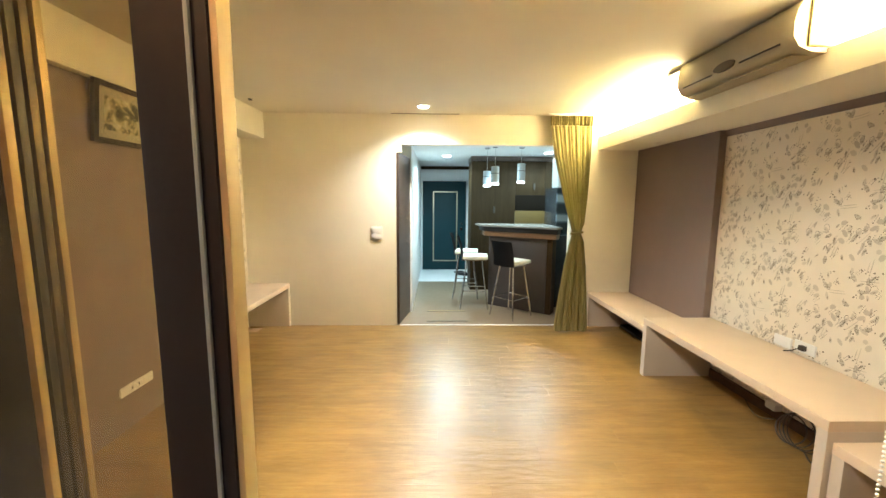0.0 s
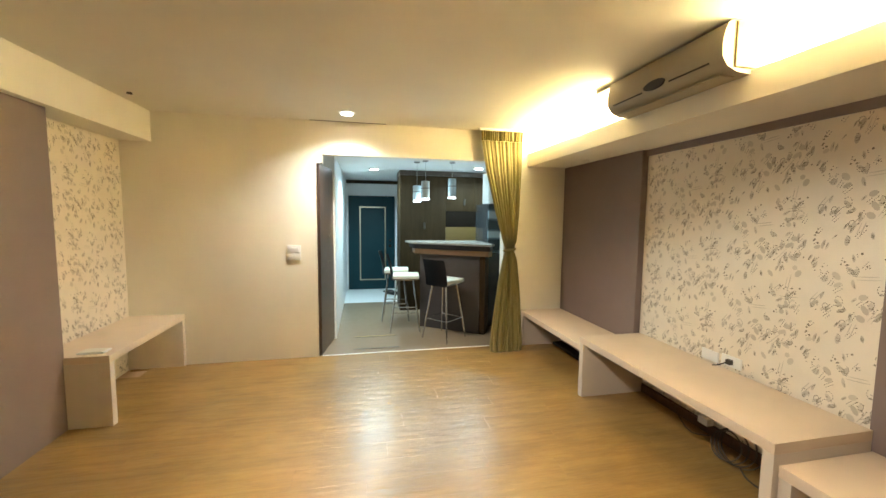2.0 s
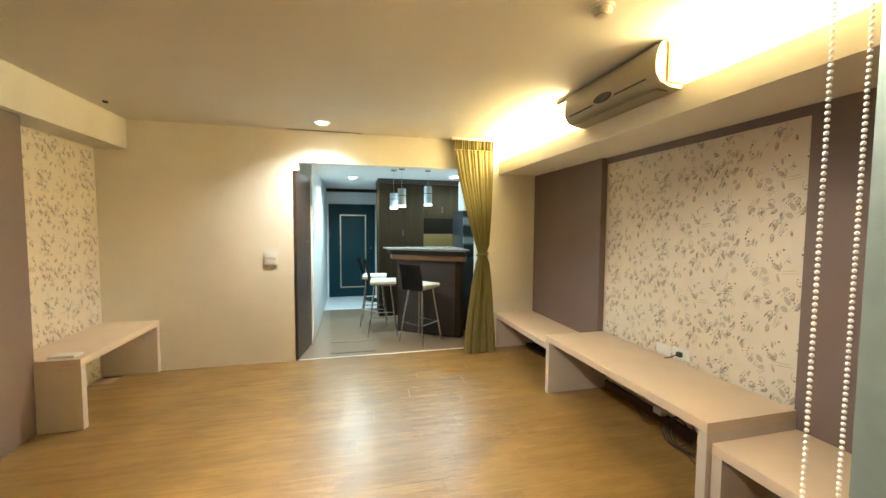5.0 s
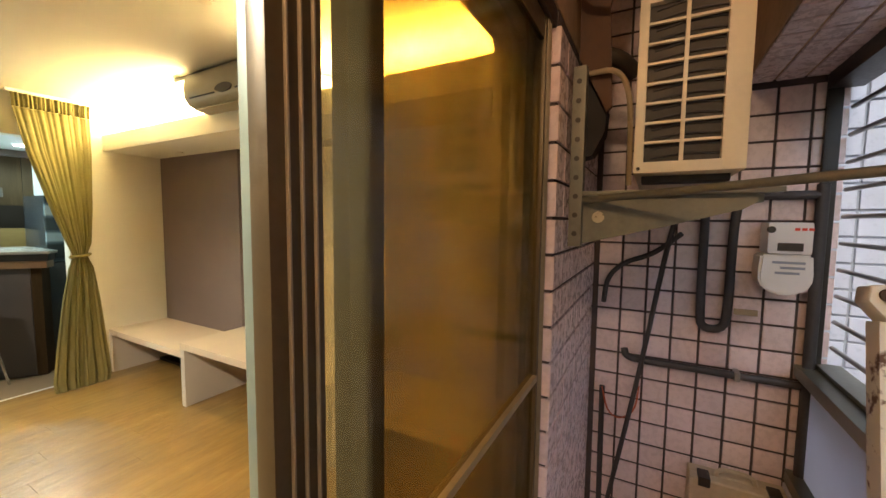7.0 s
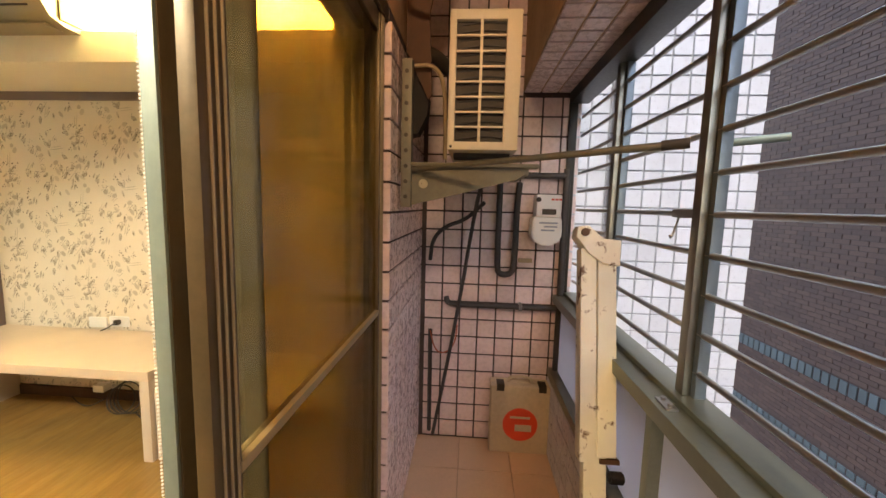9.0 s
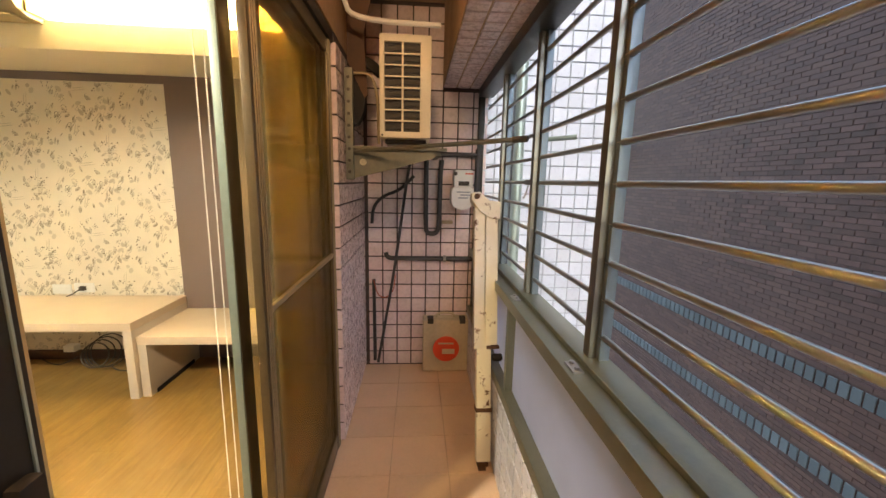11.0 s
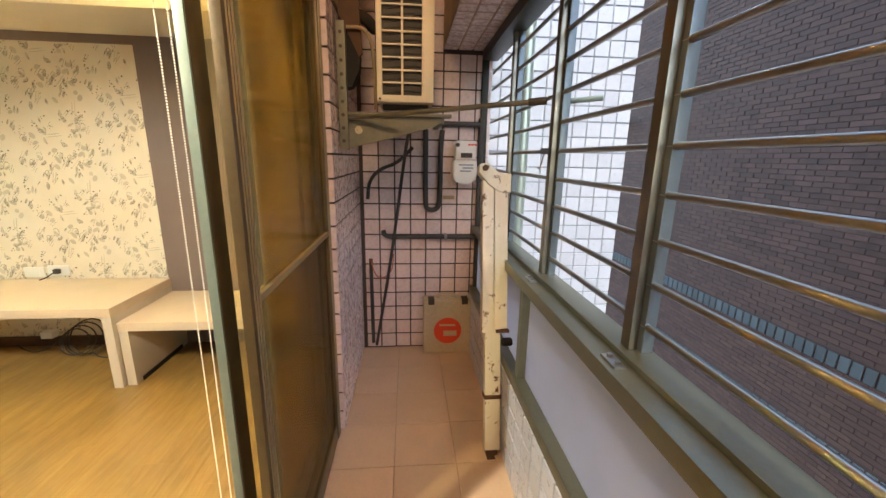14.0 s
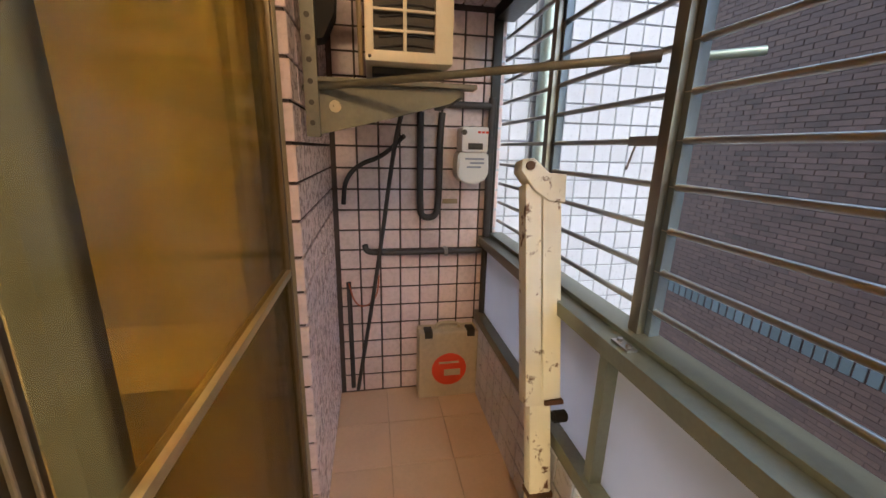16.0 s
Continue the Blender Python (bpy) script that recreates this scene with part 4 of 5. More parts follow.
d2 = part("cabinet_door", bm_box((1.453, CY, 1.67), (1.95, CY + 0.02, 2.235), 0.002), M_CAB, tall)
part("handle", bm_cyl((1.77, CY - 0.014, 1.76), (1.77, CY - 0.014, 1.87), 0.016, seg=14, bevel=0.005), M_FIN, d2, "black oval pull")
part("cabinet_door", bm_box((1.953, CY, 1.67), (KRIGHT - 0.006, CY + 0.02, 2.235), 0.002), M_CAB, tall)
part("niche_top", bm_box((1.453, CY + 0.004, 1.40), (KRIGHT - 0.006, CY + 0.022, 1.665), 0.002), M_NICHE, tall, "black recess above the counter")
part("splashback", bm_box((1.453, CY + 0.004, 0.9), (KRIGHT - 0.006, CY + 0.022, 1.398), 0.002), M_OAK, tall, "olive brown wood splashback")

bar = root("bar_counter", (1.3, 5.7, 0), "angled breakfast bar with grey front and stone top", "bar counter")
part("front_body", bm_prism([(0.88, 5.80), (1.60, 5.29), (1.70, 5.43), (1.70, 6.0), (0.98, 6.0)], 0.0, 1.06, 0.004), M_BARGREY, bar)
part("end_post", bm_prism([(1.602, 5.288), (1.665, 5.245), (1.76, 5.38), (1.702, 5.425)], 0.0, 1.06, 0.003), M_CAB, bar, "dark veneer end post")
part("edge_band", bm_prism([(0.80, 5.77), (1.68, 5.155), (1.76, 5.26), (1.76, 6.05), (0.80, 6.05)], 1.055, 1.125, 0.003), M_BARLIP, bar, "tan edge band")
part("sub_top", bm_prism([(0.78, 5.81), (0.81, 5.745), (1.685, 5.125), (1.77, 5.25), (1.77, 6.08), (0.76, 6.08)], 1.125, 1.19), M_DARK, bar, "dark core under the stone top")
part("top", bm_prism([(0.74, 5.80), (0.78, 5.73), (1.69, 5.10), (1.79, 5.24), (1.79, 6.1), (0.70, 6.1)], 1.19, 1.215, 0.004), M_BARTOP, bar, "speckled grey stone top")

fr = root("refrigerator", (2.1, 5.9, 0), "dark refrigerator with a pale wavy film on its upper door", "refrigerator")
part("cabinet", bm_box((1.81, 5.62, 0.0), (2.45, 6.2, 1.76), 0.01), M_FRIDGE, fr)
part("upper_door", bm_box((1.81, 5.585, 1.07), (2.45, 5.618, 1.755), 0.008), M_WAVY, fr, "door with wavy pale blue film")
part("lower_door", bm_box((1.81, 5.585, 0.05), (2.45, 5.618, 1.06), 0.008), M_FRIDGE, fr, "glossy dark door")
solo("towel_bundle", bm_box((1.83, 5.66, 1.76), (2.1, 5.95, 2.2), 0.03, seg=3), M_PLASTIC, "white cloth bundle on the refrigerator", "cloth")


def pendant(x, y, z0, z1):
    ob = root("pendant_lamp", (x, y, z0), "slim chrome pendant lamp with a glowing glass rim", "pendant lamp", "pendants over the bar")
    part("cord", bm_cyl((x, y, z1), (x, y, HALL_CEIL - 0.02), 0.003, seg=8), M_CHROME, ob)
    part("canopy", bm_cyl((x, y, HALL_CEIL - 0.02), (x, y, HALL_CEIL), 0.04, seg=24), M_CHROME, ob)
    zm = z0 + 0.62 * (z1 - z0)
    part("sleeve", bm_cyl((x, y, zm + 0.004), (x, y, z1), 0.055, seg=28, bevel=0.004), M_SATIN, ob, "brushed chrome sleeve")
    part("sleeve", bm_cyl((x, y, z0 + 0.022), (x, y, zm - 0.004), 0.055, seg=28, bevel=0.004), M_SATIN, ob, "brushed chrome sleeve")
    part("joint_ring", bm_cyl((x, y, zm - 0.004), (x, y, zm + 0.004), 0.048, seg=28), M_FIN, ob, "dark joint ring")
    part("glass_rim", bm_cyl((x, y, z0), (x, y, z0 + 0.022), 0.053, seg=28, bevel=0.004), M_PENDGLOW, ob, "glowing frosted glass")
    li = bpy.data.lights.new("pendant_bulb", "POINT")
    li.energy, li.color, li.shadow_soft_size = PEND_W, COOL, 0.05
    new("pendant_bulb", li).location = (x, y, z0 - 0.06)


for px, py, pz0, pz1 in ((0.82, 5.72, 1.77, 1.99), (0.91, 5.55, 1.79, 2.04), (1.29, 5.62, 1.82, 2.09)):
    pendant(px, py, pz0, pz1)


def bar_stool(x, y, turn, label):
    ob = root("bar_stool", (0, 0, 0), label, "bar stool", "stools at the bar")
    part("seat", bm_box((-0.18, -0.17, 0.725), (0.18, 0.19, 0.775), 0.022, seg=3), M_CUSHION, ob, "white padded seat")
    part("seat_pan", bm_box((-0.165, -0.16, 0.708), (0.165, 0.17, 0.724), 0.004), M_CHROME, ob)
    bm = bmesh.new()
    prof = []
    for k in range(9):
        t = k / 8
        prof.append((-0.17 + 0.0 * t - 0.07 * t * t, 0.70 + 0.34 * t))
    rows = []
    for yv, zv in prof:
        rows.append([bm.verts.new((0.175 * u, yv - 0.03 * (1 - u * u), zv)) for u in (-1, -0.6, -0.2, 0.2, 0.6, 1)])
    for a, b in zip(rows, rows[1:]):
        for i in range(5):
            bm.faces.new((a[i], a[i + 1], b[i + 1], b[i]))
    bmesh.ops.solidify(bm, geom=bm.faces[:], thickness=0.02)
    part("backrest", bm, M_BLACK, ob, "curved black leather backrest")
    feet = []
    for sx in (-1, 1):
        for sy in (-1, 1):
            feet.append((sx * 0.20, sy * 0.20))
            part("leg", bm_tube([(sx * 0.11, sy * 0.11, 0.71), (sx * 0.20, sy * 0.20, 0.0)], 0.011, 10, smooth=0), M_CHROME, ob)
    for (a, b), (c, d) in (((-1, -1), (1, -1)), ((1, -1), (1, 1)), ((1, 1), (-1, 1)), ((-1, 1), (-1, -1))):
        k = 0.168
        part("foot_rail", bm_tube([(a * k, b * k, 0.26), (c * k, d * k, 0.26)], 0.008, 8, smooth=0), M_CHROME, ob)
    ob.matrix_world = pose(x, y, 0, 0, 0, turn)
    return ob


st = bar_stool(1.12, 5.25, -50, "chrome bar stool with black leather back and white seat")
copy_thing(st, pose(0.66, 5.72, 0, 0, 0, -96))
copy_thing(st, pose(0.58, 6.3, 0, 0, 0, -97))
strip = root("floor_strip", (0.25, 5.42, 0), "dark floor strip with a line of gilt dashes", "floor strip", "strips in the hall floor")
part("strip", bm_box((-0.03, 5.435 - 0.02, -0.002), (0.51, 5.435 + 0.02, 0.003), 0.001), M_MAT, strip)
for k in range(16):
    part("stitch", bm_box((-0.02 + k * 0.033, 5.435 - 0.008, 0.003), (k * 0.033, 5.435 + 0.008, 0.005), 0.0008), M_GILT, strip)
strip = root("floor_strip", (0.25, 5.1, 0), "dark floor strip with a line of pale grey dashes", "floor strip", "strips in the hall floor")
part("strip", bm_box((-0.03, 4.975 - 0.02, -0.002), (0.51, 4.975 + 0.02, 0.003), 0.001), M_MAT, strip)
for k in range(10):
    part("stitch", bm_box((-0.02 + k * 0.054, 4.975 - 0.006, 0.003), (0.015 + k * 0.054, 4.975 + 0.006, 0.005), 0.0008), M_ALU, strip)


def shoe(x, y, turn):
    bm = bmesh.new()
    bmesh.ops.create_uvsphere(bm, u_segments=18, v_segments=10, radius=1)
    for v in bm.verts:
        heel = 1.0 if v.co.y < 0 else 0.72
        v.co = Vector((v.co.x * 0.05, v.co.y * 0.135, max(0.0, 0.04 + v.co.z * 0.045 * heel)))
    ob = solo("shoe", bm, M_BLACK, "black leather shoe by the entrance door", "shoe", "shoes at the door")
    ob.matrix_world = pose(x, y, 0.001, 0, 0, turn)
    return ob


shoe(0.60, 8.2, 60)
shoe(0.66, 8.05, 75)

# ---- bead chain of the blind ----
ch = root("bead_chain", (0.69, 0.585, 0.27), "looped white bead chain hanging beside the door", "bead chain")


def beads(name, pts):
    bm = bmesh.new()
    sub = bmesh.new()
    bmesh.ops.create_icosphere(sub, subdivisions=1, radius=0.0025)
    me = bpy.data.meshes.new("bead")
    sub.to_mesh(me)
    sub.free()
    for p in pts:
        me2 = me.copy()
        me2.transform(Matrix.Translation(p))
        bm.from_mesh(me2)
        bpy.data.meshes.remove(me2)
    return part(name, bm, M_PLASTIC, ch, "white plastic beads")


strand = lambda x, y: [(x - 0.008 * k / 270, y, 2.12 - k * 0.0067) for k in range(271)]
beads("strand", strand(0.662, 0.585))
beads("strand", strand(0.716, 0.585))
beads("loop", [(0.681 - 0.027 * math.cos(a), 0.585, 0.312 - 0.04 * math.sin(a)) for a in (math.pi * i / 20 for i in range(21))])
part("chain_bracket", bm_box((0.64, 0.562, 2.11), (0.735, 0.60, 2.15), 0.006), M_PLASTIC, ch)

# ---- balcony window: rails, posts, bars ----
win = root("window_balcony", (0, WIN, 0.5), "barred balcony window with aluminium sill and steel posts", "window", kind="structure")
part("sill_rail", bm_box((-2.6, -0.566, 0.93), (END, -0.425, 0.978), 0.004), M_ALU, win)
part("sill_ridge", bm_box((-2.6, -0.564, 0.978), (END, -0.484, 0.995), 0.005), M_ALU, win)
part("lower_rail", bm_box((-2.6, -0.53, 0.48), (END, -0.42, 0.53), 0.004), M_ALU, win)
part("head_rail", bm_box((-2.6, -0.558, 2.06), (END, -0.455, 2.124), 0.004), M_BRONZE_D, win)
POSTS = [-2.16, -1.51, -0.86, -0.215, 0.485, 1.11, 1.735]
MULLIONS = [-2.16, -0.86, 1.11]
for xp in POSTS:
    part("post", bm_box((xp - 0.019, -0.5255, 0.995), (xp + 0.017, -0.504, 2.06), 0.003), M_POST_SHADE, win)
    # blue of this stile stands for the sky it reflects
    part("outer_post", bm_box((xp - 0.037, -0.5545, 0.995), (xp - 0.004, -0.5258, 2.06), 0.003), M_OUTER, win, "aluminium window stile with the sky's reflection in its blue")
    pl = part("bolt_plate", bm_box((xp - 0.075, -0.470, 0.978), (xp - 0.01, -0.440, 0.984), 0.001), M_STEEL, win)
    for dx in (-0.06, -0.025):
        part("bolt", bm_cyl((xp + dx, -0.455, 0.984), (xp + dx, -0.455, 0.992), 0.007, seg=8), M_STEEL, pl)
for k in range(10):
    zb = 1.062 + 0.103 * k
    part("bar", bm_cyl((-2.6, -0.534, zb), (END, -0.534, zb), 0.0085, seg=12), M_STEEL, win)
part("corner_post", bm_box((END - 0.022, -0.50, 0.995), (END, -0.455, 2.06), 0.003), M_BRONZE_D, win)
for xp in MULLIONS:
    part("mullion", bm_box((xp - 0.018, -0.50, 0.53), (xp + 0.018, -0.435, 0.93), 0.003), M_ALU, win)
for a, b in zip([-2.6] + MULLIONS, MULLIONS + [END]):
    part("infill_panel", bm_box((a + 0.02, -0.478, 0.53), (b - 0.02, -0.468, 0.93), 0.001), M_FROST, win, "pale grey infill panel")
hook = root("window_hook", (1.19, -0.53, 1.46), "small steel hook clamped on a window bar", "hook")
part("clamp", bm_box((1.13, -0.545, 1.462), (1.25, -0.515, 1.487), 0.005), M_STEEL, hook)
part("hook", bm_tube([(1.235, -0.53, 1.467), (1.245, -0.525, 1.43), (1.24, -0.515, 1.40), (1.23, -0.505, 1.41)], 0.003, 8), M_STEEL, hook)
pole = root("drying_pole", (1.4, 0, 1.63), "steel drying pole between bracket and window", "pole")
part("pole", bm_cyl((1.60, 0.35, 1.612), (1.135, -0.486, 1.655), 0.0105, seg=14), M_RACK, pole)
part("pole_tip", bm_cyl((1.165, -0.43, 1.652), (1.135, -0.487, 1.656), 0.014, seg=14), M_FIN, pole, "dark end cap")
solo("outer_pole", bm_cyl((1.112, -0.522, 1.648), (1.045, -0.66, 1.658), 0.010, seg=12), M_EDGE_D, "pale tube sticking out through the bars", "pole")

# ---- outdoor unit on its bracket ----
unit = root("outdoor_unit", (1.85, 0.03, 1.665), "ivory air conditioner outdoor unit on a wall bracket", "outdoor unit")
UX0, UX1, UY0, UY1, UZ0, UZ1 = 1.515, 2.245, -0.09, 0.166, 1.684, 2.17
part("back_panel", bm_box((UX0 + 0.05, UY0, UZ0), (UX1, UY1, UZ1), 0.012), M_UNIT, unit)
part("coil", bm_box((UX0 + 0.02, UY0 + 0.03, UZ0 + 0.03), (UX0 + 0.05, UY1 - 0.02, UZ1 - 0.03)), M_FIN, unit, "dark heat exchanger coil")
bm = bm_box((UX0, UY0, UZ0), (UX0 + 0.05, -0.035, UZ1), 0.008)
bm_box((UX0, 0.141, UZ0), (UX0 + 0.05, UY1, UZ1), 0.006, bm=bm)
bm_box((UX0, -0.04, UZ0), (UX0 + 0.05, 0.146, UZ0 + 0.03), 0.004, bm=bm)
bm_box((UX0, -0.04, UZ1 - 0.035), (UX0 + 0.05, 0.146, UZ1), 0.004, bm=bm)
part("grille_frame", bm, M_UNIT, unit)
for k in range(1, 8):
    zz = UZ0 + 0.03 + k * (UZ1 - UZ0 - 0.065) / 8
    part("grille_bar", bm_box((UX0 + 0.001, -0.036, zz - 0.0035), (UX0 + 0.012, 0.142, zz + 0.0035), 0.001), M_UNIT, unit)
part("grille_bar", bm_box((UX0, 0.047, UZ0 + 0.03), (UX0 + 0.013, 0.057, UZ1 - 0.035), 0.001), M_UNIT, unit)
for k in range(16):
    zz = UZ0 + 0.04 + k * 0.0265
    part("coil_fin", bm_tube([(UX0 + 0.018, 0.125, zz), (UX0 + 0.016, 0.04, zz + 0.012), (UX0 + 0.018, -0.04, zz + 0.006)], 0.003, 6), M_PIPE, unit)
part("foot", bm_box((UX0 + 0.08, UY0 + 0.02, UZ0 - 0.02), (UX0 + 0.16, UY1 - 0.02, UZ0), 0.004), M_FIN, unit)
part("screw", bm_cyl((UX0 - 0.003, 0.153, UZ0 + 0.012), (UX0 + 0.002, 0.153, UZ0 + 0.012), 0.005, seg=10), M_FIN, unit)

brk = root("wall_bracket", (1.58, 0.3, 1.47), "galvanised perforated bracket carrying the outdoor unit", "bracket")
part("upright", bm_box((1.555, 0.305, 1.47), (1.595, 0.344, 2.02), 0.002), M_RACK, brk)
for k in range(9):
    part("slot_hole", bm_cyl((1.553, 0.325, 1.51 + k * 0.058), (1.556, 0.325, 1.51 + k * 0.058), 0.008, seg=10), M_FIN, brk)
bm = bmesh.new()
vs = [(0.34, 1.47), (0.10, 1.53), (-0.10, 1.585), (-0.13, 1.605), (-0.13, 1.628), (0.34, 1.628)]
fa = [bm.verts.new((1.585, y, z)) for y, z in vs]
fb = [bm.verts.new((1.592, y, z)) for y, z in vs]
bm.faces.new(fa)
bm.faces.new(fb[::-1])
for i in range(len(vs)):
    bm.faces.new((fa[i - 1], fa[i], fb[i], fb[i - 1]))
bmesh.ops.recalc_face_normals(bm, faces=bm.faces[:])
part("gusset", bm, M_RACK, brk)
# glint in the hole is put in as a gold disc
part("gusset_hole", bm_cyl((1.582, 0.26, 1.562), (1.587, 0.26, 1.562), 0.018, seg=18), M_GOLD, brk, "gold disc for the light caught in a round hole")
part("arm", bm_box((1.56, -0.18, 1.628), (1.62, 0.34, 1.642), 0.002), M_RACK, brk)
part("arm", bm_box((2.05, -0.18, 1.628), (2.11, 0.34, 1.642), 0.002), M_RACK, brk)
part("tray", bm_box((1.62, -0.15, 1.605), (2.05, -0.12, 1.642), 0.003), M_RACK, brk)
part("tray", bm_box((1.62, 0.14, 1.605), (2.05, 0.17, 1.642), 0.003), M_RACK, brk)
part("clamp_lump", bm_box((1.60, 0.02, 1.565), (1.75, 0.20, 1.60), 0.012), M_RACK, brk)
solo("flex_duct", bm_tube([(1.80, 0.19, 2.06), (1.70, 0.24, 2.09), (1.68, 0.35, 2.09)], 0.028, 14), M_FIN, "grey ribbed sleeve round the cooling pipes", "pipe")
solo("cooling_hose", bm_tube([(1.58, 0.30, 2.0), (1.57, 0.22, 2.0), (1.57, 0.185, 1.93), (1.60, 0.18, 1.80), (1.62, 0.18, 1.66)], 0.008, 10), M_HOSE, "thin tan cooling hose curving behind the unit", "hose")
solo("white_conduit", bm_tube([(1.44, 0.33, 2.60), (1.44, 0.325, 2.26), (1.45, 0.26, 2.20), (1.46, -0.13, 2.195)], 0.012, 10), M_PLASTIC, "white conduit bending over the unit", "pipe")


def side_plate(outline, x0, x1):
    """A flat plate across the balcony, cut to an outline in depth and height."""
    out = bmesh.new()
    fa = [out.verts.new((x0, y, z)) for y, z in outline]
    fb = [out.verts.new((x1, y, z)) for y, z in outline]
    out.faces.new(fa)
    out.faces.new(fb[::-1])
    for i in range(len(outline)):
        out.faces.new((fa[i - 1], fa[i], fb[i], fb[i - 1]))
    bmesh.ops.recalc_face_normals(out, faces=out.faces[:])
    return out


solo("old_board", side_plate([(0.335, 2.06), (0.335, 2.62), (0.15, 2.62), (0.25, 2.2), (0.235, 1.90), (0.25, 1.885)], 1.60, 1.618), M_BROWNWOOD, "brown slanted wooden board between wall and outdoor unit", "board")
# dark gap beside the board: its shade is set in as a black slab
solo("pipe_wrap", side_plate([(0.335, 2.08), (0.30, 2.0), (0.25, 1.9), (0.255, 1.83), (0.29, 1.76), (0.335, 1.75)], 1.622, 1.70), M_DARK, "black slab for the shade in the gap behind the wooden board", "insulation")

# ---- pipes, meter, case ----
PX = END - 0.035
solo("riser_pipe", bm_tube([(PX, -0.09, 1.62), (PX, -0.09, 1.15), (PX, -0.10, 1.09), (PX, -0.17, 1.09), (PX, -0.19, 1.15), (PX, -0.19, 1.50), (PX, -0.20, 1.62)], 0.0175, 12), M_PIPE, "dark grey gas pipe bent in a loop", "pipe")
solo("level_pipe", bm_tube([(PX, 0.20, 0.945), (PX, 0.19, 0.905), (PX, 0.10, 0.90), (PX, -0.44, 0.90)], 0.016, 12), M_PIPE, "dark grey pipe running along the end wall", "pipe")
solo("pipe_clip", bm_box((PX - 0.02, -0.245, 0.88), (END, -0.225, 0.92), 0.003), M_STEEL, "steel pipe clip on the end wall", "clip")
solo("drain_pipe", bm_tube([(PX - 0.25, 0.02, 1.60), (PX - 0.12, 0.05, 1.45), (PX - 0.03, 0.13, 0.85), (PX - 0.02, 0.26, 0.09)], 0.0105, 10), M_PIPE, "grey drain hose slanting down the end wall", "hose")
solo("elbow_pipe", bm_tube([(PX, 0.30, 1.16), (PX, 0.29, 1.28), (PX, 0.22, 1.36), (PX, 0.10, 1.40), (PX - 0.1, 0.0, 1.50)], 0.0115, 10), M_PIPE, "dark hose looping from the bracket to the wall", "hose")
solo("short_pipe", bm_tube([(PX, 0.29, 0.74), (PX, 0.285, 0.10)], 0.013, 10, smooth=0), M_PIPE, "thin upright pipe in the corner", "pipe")
solo("orange_wire", bm_tube([(PX - 0.01, 0.29, 0.74), (PX - 0.02, 0.26, 0.62), (PX - 0.02, 0.20, 0.60), (PX - 0.02, 0.14, 0.66), (PX - 0.02, 0.13, 0.78)], 0.004, 8), painted("orange_lead", (0.45, 0.11, 0.05), 0.6), "loose orange wire hung between pipes", "cable")
solo("upright_pipe", bm_cyl((PX, -0.46, 0.50), (PX, -0.46, 1.70), 0.02, seg=14), M_PIPE, "dark upright pipe beside the window", "pipe")
solo("cross_pipe", bm_tube([(PX, -0.10, 1.66), (PX, -0.46, 1.66)], 0.018, 10, smooth=0), M_PIPE, "dark pipe crossing above the meter", "pipe")

met = root("gas_meter", (END - 0.08, -0.348, 1.27), "white gas meter with counter window on the end wall", "gas meter")
MX = END - 0.13
bm = side_plate([(-0.423, 1.43), (-0.428, 1.345)] + [(-0.3455 - 0.0825 * math.cos(a), 1.335 - 0.062 * math.sin(a)) for a in (math.pi * k / 10 for k in range(1, 10))] + [(-0.263, 1.345), (-0.268, 1.43)], MX, END - 0.01)
bmesh.ops.bevel(bm, geom=bm.edges[:], offset=0.008, segments=2, affect="EDGES")
part("bellows_case", bm, M_PLASTIC, met)
part("index_box", bm_box((MX - 0.01, -0.416, 1.432), (END - 0.015, -0.282, 1.553), 0.012), M_PLASTIC, met)
part("counter_window", bm_box((MX - 0.013, -0.388, 1.445), (MX - 0.009, -0.313, 1.475), 0.002), M_FIN, met, "dark counter window")
for k in range(3):
    part("red_print", bm_box((MX - 0.012, -0.415 + 0.02 * k, 1.522), (MX - 0.0095, -0.40 + 0.02 * k, 1.532)), M_RED, met, "faded red printed bar")
part("valve_cap", bm_cyl((MX - 0.02, -0.291, 1.525), (MX - 0.008, -0.291, 1.525), 0.013, seg=14), M_FIN, met)
for k, (a, b, z) in enumerate(((-0.40, -0.303, 1.395), (-0.40, -0.328, 1.375), (-0.385, -0.313, 1.355))):
    part("print_bar", bm_box((MX - 0.003, a, z), (MX + 0.002, b, z + 0.009)), M_LABEL, met, "blue-grey printed bar")
solo("meter_tag", bm_box((END - 0.05, -0.288, 1.165), (END - 0.04, -0.208, 1.19), 0.002), M_HOSE, "small faded tan tag below the meter", "tag")

case = root("tool_case", (2.26, -0.25, BF), "beige plastic tool case with a round red sticker", "tool case")
part("shell", bm_box((2.205, -0.42, BF), (2.262, -0.08, 0.455), 0.014, seg=3), M_CASE, case)
part("shell", bm_box((2.266, -0.42, BF), (2.322, -0.08, 0.455), 0.014, seg=3), M_CASE, case)
part("handle", bm_tube([(2.264, -0.32, 0.452), (2.264, -0.31, 0.49), (2.264, -0.19, 0.49), (2.264, -0.18, 0.452)], 0.009, 8), M_CASE, case)
for yy in (-0.375, -0.135):
    part("latch", bm_box((2.20, yy - 0.022, 0.425), (2.27, yy + 0.022, 0.466), 0.004), M_FIN, case, "dark snap latch")
part("sticker", bm_cyl((2.2025, -0.255, 0.225), (2.206, -0.255, 0.225), 0.10, seg=40), M_RED, case, "round red sticker")
